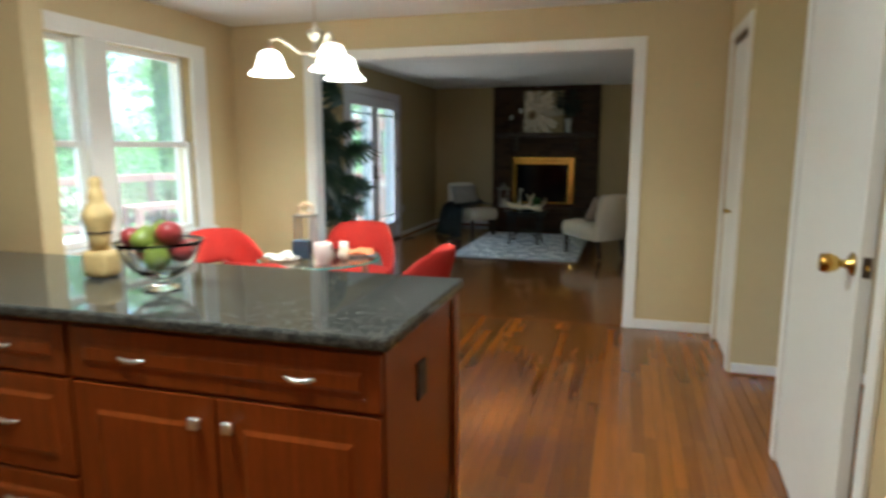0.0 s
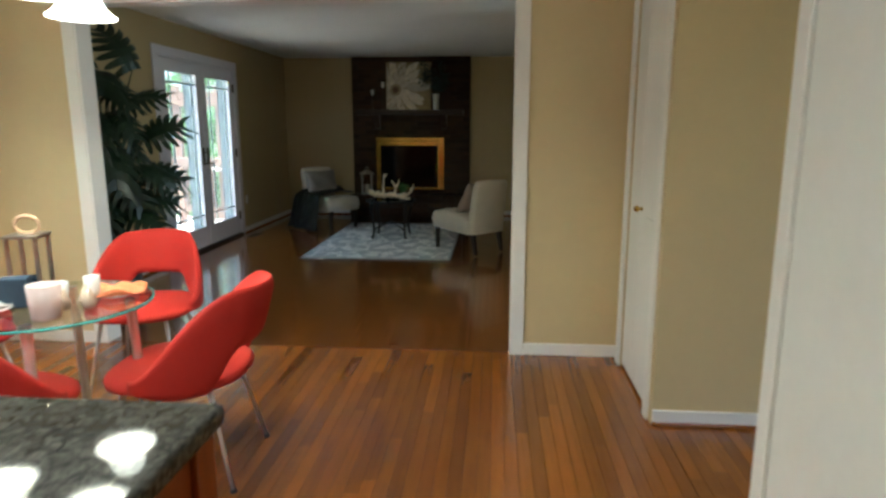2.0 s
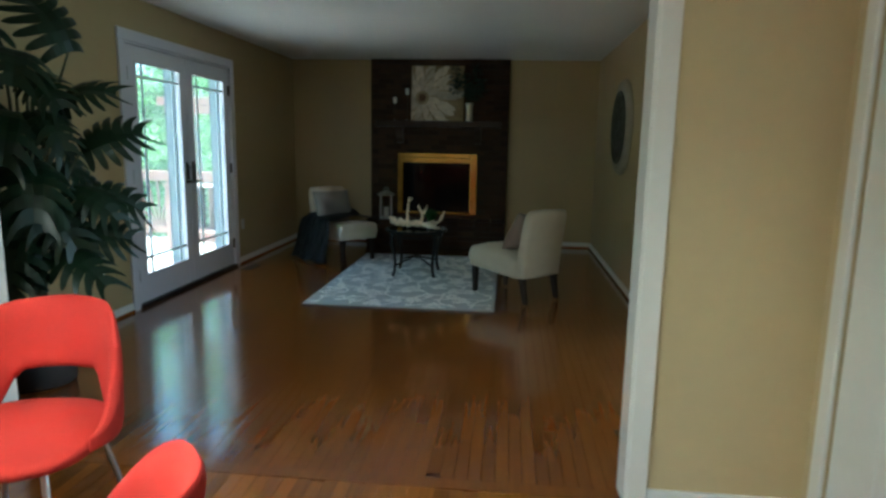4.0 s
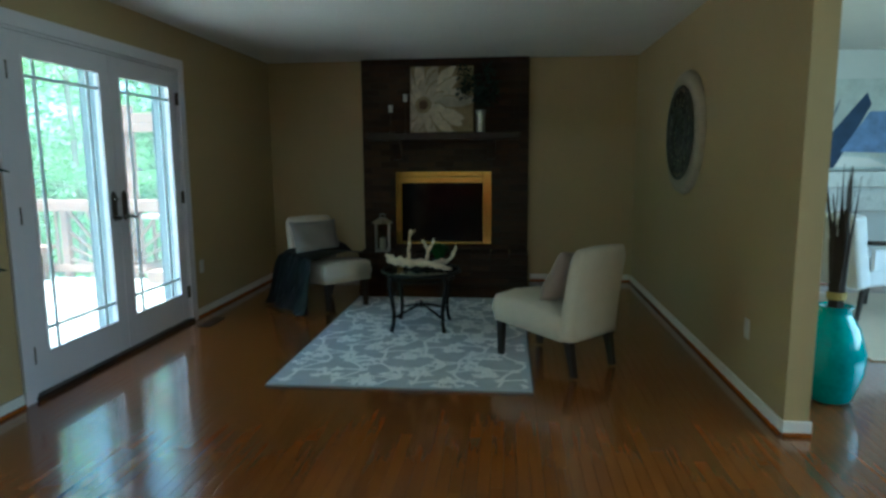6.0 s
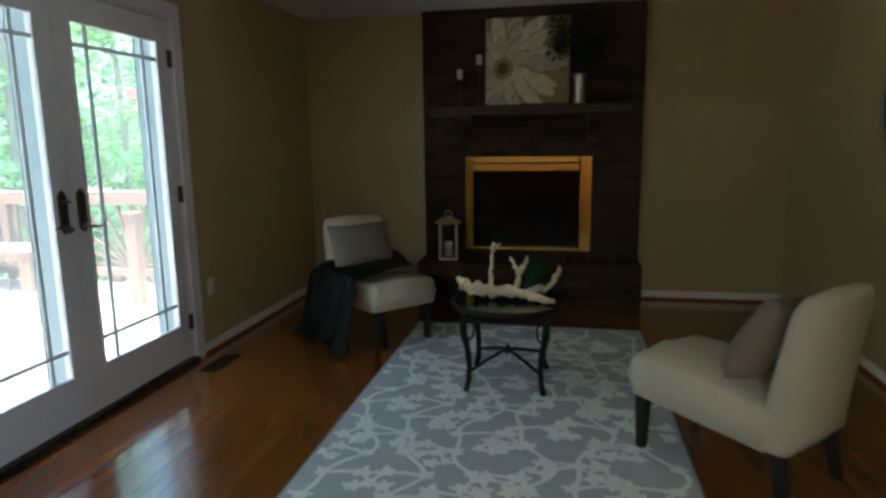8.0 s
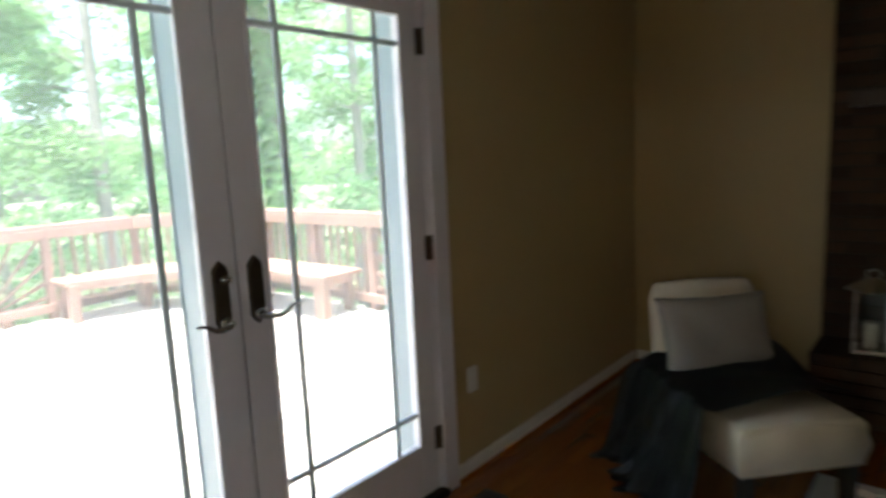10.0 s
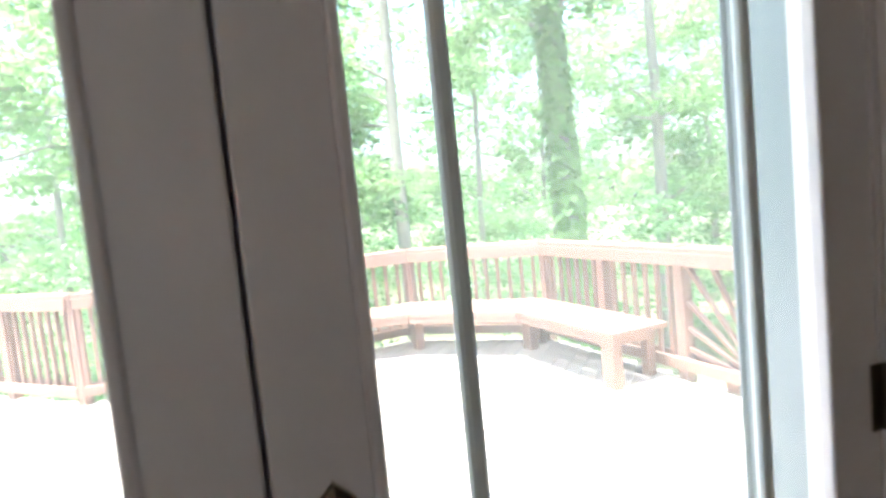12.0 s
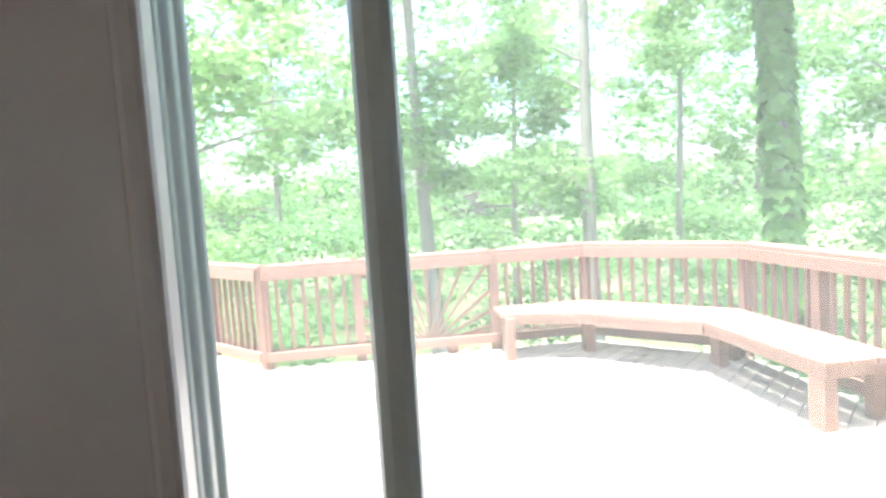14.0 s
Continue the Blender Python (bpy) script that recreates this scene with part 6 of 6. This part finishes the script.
def tree(x, y, r, h, lean, seed, per=230, limbs=12, low=2.2, label="slender grey-barked woodland tree in full leaf", ivy=False, leafy=True):
    rnd = random.Random(seed)
    z0 = height(x, y) - 0.3
    t = thing("tree", pose(x, y, z0), label, "tree", "trees beyond the deck")
    n = 12
    pts, rad = [], []
    for k in range(n + 1):
        q = k / n
        pts.append(Vector((lean[0] * q * h + 0.12 * math.sin(5 * q + seed), lean[1] * q * h + 0.12 * math.cos(4 * q + seed), q * h)))
        rad.append(r * (1.25 - 0.25 * min(1, q * 6)) * (1 - 0.75 * q))
    part("trunk", T(pts, rad, 14), BARK, t, "", True)
    blobs = []
    for k in range(limbs):
        q = rnd.uniform(low / h, 0.95)
        i = min(n - 1, int(q * n))
        p = pts[i].lerp(pts[i + 1], q * n - i)
        a = rnd.uniform(0, 6.28)
        ln = rnd.uniform(1.2, 3.2) * (1.15 - 0.5 * q)
        e = p + Vector((math.cos(a) * ln, math.sin(a) * ln, rnd.uniform(-0.1, 0.9)))
        m = p.lerp(e, 0.5) + Vector((0, 0, 0.2))
        part("limb", T([p, m, e], [r * 0.28, r * 0.16, 0.012], 6), BARK, t)
        if leafy:
            for s in range(3):
                c = p.lerp(e, rnd.uniform(0.45, 1.1)) + Vector((rnd.uniform(-0.4, 0.4), rnd.uniform(-0.4, 0.4), rnd.uniform(-0.3, 0.3)))
                blobs.append((tuple(c), (rnd.uniform(0.5, 1.0), rnd.uniform(0.5, 1.0), rnd.uniform(0.28, 0.6))))
    if leafy:
        crown(t, "crown", blobs, per, 0.09, LEAF, seed)
    if ivy:
        rs = np.random.RandomState(seed)
        V, F = [], []
        for k in range(3600):
            q = rs.rand() * 0.62
            i = min(n - 1, int(q * n))
            c = pts[i].lerp(pts[i + 1], q * n - i)
            rr = rad[i] + 0.015 + 0.10 * rs.rand()
            a = rs.rand() * 6.283
            d = Vector((math.cos(a), math.sin(a), 0))
            p = c + d * rr
            s = 0.06 + 0.06 * rs.rand()
            e1 = Vector((-d.y, d.x, rs.uniform(-0.5, 0.5))) * s
            e2 = Vector((d.x * rs.uniform(-0.2, 1.4), d.y * rs.uniform(-0.2, 1.4), -1.0)) * s
            j = len(V)
            V += [p - e2 * 0.6, p + e1, p + e2 * 1.1, p - e1]
            F.append((j, j + 1, j + 2, j + 3))
        raw("ivy", V, F, IVY, t)["label"] = "thick coat of ivy leaves"
    return t


def at(px, dist):
    """A place in the woods by bearing from the doors (degrees to the right of straight out) and distance."""
    a = radians(px)
    d = Vector((-math.cos(a) , math.sin(a), 0))
    return EYE0 + d * dist


p = at(34.8, 11.2)
tree(p.x, p.y, 0.20, 17, (0.004, 0.0), 1, limbs=14, low=7.0, ivy=True, label="stout tree trunk wrapped in ivy")
p = at(6.0, 12.5)
tree(p.x, p.y, 0.17, 14, (0.0, -0.035), 2, limbs=14, low=4.2, label="pale forked woodland tree beyond the railing")
p = at(20.3, 13.5)
tree(p.x, p.y, 0.18, 15, (0.0, -0.02), 3, limbs=16, low=4.0)
p = at(-15.5, 10.5)
tree(p.x, p.y, 0.13, 13, (0.0, 0.0), 4, limbs=12, low=4.4)
rnd = random.Random(77)
for k, (b, d) in enumerate(((-34, 14), (-8, 21), (13, 22), (27, 20), (43, 15), (52, 19), (62, 14), (72, 18), (-50, 17), (33, 27), (1, 30), (47, 28), (80, 24))):
    p = at(b, d)
    tree(p.x, p.y, rnd.uniform(0.12, 0.22), rnd.uniform(12, 17), (rnd.uniform(-0.02, 0.02), rnd.uniform(-0.02, 0.02)), 20 + k, per=170, limbs=18, low=2.5)


def thicket(name, lo, hi, count, per, size, zr, material, seed, label):
    rs = np.random.RandomState(seed)
    blobs = []
    for k in range(count):
        b, d = rs.uniform(-62, 88), rs.uniform(lo, hi)
        p = at(b, d)
        z = height(p.x, p.y) + rs.uniform(*zr)
        s = rs.uniform(0.7, 1.7) * d / 20
        blobs.append(((p.x, p.y, z), (s, s, s * rs.uniform(0.25, 0.55))))
    o = crown(None, name, blobs, per, size, material, seed)
    tagged(o, label, "foliage", kind="stuff")


thicket("understorey", 12.5, 20, 260, 150, 0.085, (0.2, 4.0), LEAF_DARK, 5, "shrubs and saplings below the woodland trees")
thicket("far_woods", 22, 36, 620, 150, 0.16, (0.0, 14.0), LEAF, 6, "dense sunlit woodland foliage in the distance")
thicket("deep_woods", 36, 60, 420, 130, 0.32, (-1.0, 20.0), LEAF_DARK, 7, "deep woodland foliage in the distance")

# ---- floors, last ----
def boards(name, x0, x1, y0, y1, along_y, width, material, near, label, seed):
    """Strip floor: boards of even width and random length; those in the stretch `near` are objects of their own."""
    rnd = random.Random(seed)
    fl = tagged(new(name), label, "floor", kind="structure")
    lens = [0.5, 0.8, 1.1, 1.5, 1.9]
    meshes = {}
    rest_v, rest_f = [], []
    g = 0.0004
    count = 0
    span, across = (y1 - y0, x1 - x0) if along_y else (x1 - x0, y1 - y0)
    n = int(round(across / width))
    w = across / n
    for i in range(n):
        s = -rnd.random() * 1.0
        while s < span:
            ln = rnd.choice(lens)
            a, b = max(0, s), min(span, s + ln)
            s += ln
            if b - a < 0.05:
                continue
            c0, c1 = i * w + g, (i + 1) * w - g
            if along_y:
                X0, X1, Y0, Y1 = x0 + c0, x0 + c1, y0 + a + g, y0 + b - g
            else:
                X0, X1, Y0, Y1 = x0 + a + g, x0 + b - g, y0 + c0, y0 + c1
            cx, cy = (X0 + X1) / 2, (Y0 + Y1) / 2
            e, dip = 0.0006, 0.0002 * rnd.uniform(0.3, 1.7)
            tilt = rnd.uniform(-0.00012, 0.00012)
            vs = [(X0, Y0, -0.012), (X1, Y0, -0.012), (X1, Y1, -0.012), (X0, Y1, -0.012)]
            cols = ((0.0, -e - dip), (e / (X1 - X0), -dip), (0.25, -0.25 * dip), (0.5, 0.0), (0.75, -0.25 * dip), (1 - e / (X1 - X0), -dip), (1.0, -e - dip))
            for Y in (Y0, Y1):
                vs += [(X0 + (X1 - X0) * q, Y, z + tilt * (2 * q - 1)) for q, z in cols]
            fs = [(0, 3, 11, 4), (1, 10, 17, 2)] + [(4 + q, 5 + q, 12 + q, 11 + q) for q in range(6)]
            if near[0] < cx < near[1] and near[2] < cy < near[3] and count < 300:
                count += 1
                key = count
                if key not in meshes:
                    me = bpy.data.meshes.new("floorboard")
                    me.from_pydata([(v[0] - cx, v[1] - cy, v[2]) for v in vs], [], fs)
                    me.materials.append(material)
                    meshes[key] = me
                ob = new("floorboard", meshes[key])
                ob.location = (cx, cy, 0)
                ob.parent = fl
            else:
                k = len(rest_v)
                rest_v += vs
                rest_f += [tuple(q + k for q in f) for f in fs]
    r = raw("board_field", rest_v, rest_f, material, fl)
    tagged(r, kind="stuff")
    return fl


boards("floor_kitchen", XL, 1.76, -1.0, 5.86, True, 0.0572, OAK_FLOOR, (-0.6, 1.76, 2.5, 5.86), "glossy red-brown oak strip floor of the kitchen", 3)
boards("floor_hall", 1.762, 3.2, 2.6, 5.86, True, 0.0572, OAK_FLOOR, (9, 9, 9, 9), "glossy red-brown oak strip floor of the hall", 4)
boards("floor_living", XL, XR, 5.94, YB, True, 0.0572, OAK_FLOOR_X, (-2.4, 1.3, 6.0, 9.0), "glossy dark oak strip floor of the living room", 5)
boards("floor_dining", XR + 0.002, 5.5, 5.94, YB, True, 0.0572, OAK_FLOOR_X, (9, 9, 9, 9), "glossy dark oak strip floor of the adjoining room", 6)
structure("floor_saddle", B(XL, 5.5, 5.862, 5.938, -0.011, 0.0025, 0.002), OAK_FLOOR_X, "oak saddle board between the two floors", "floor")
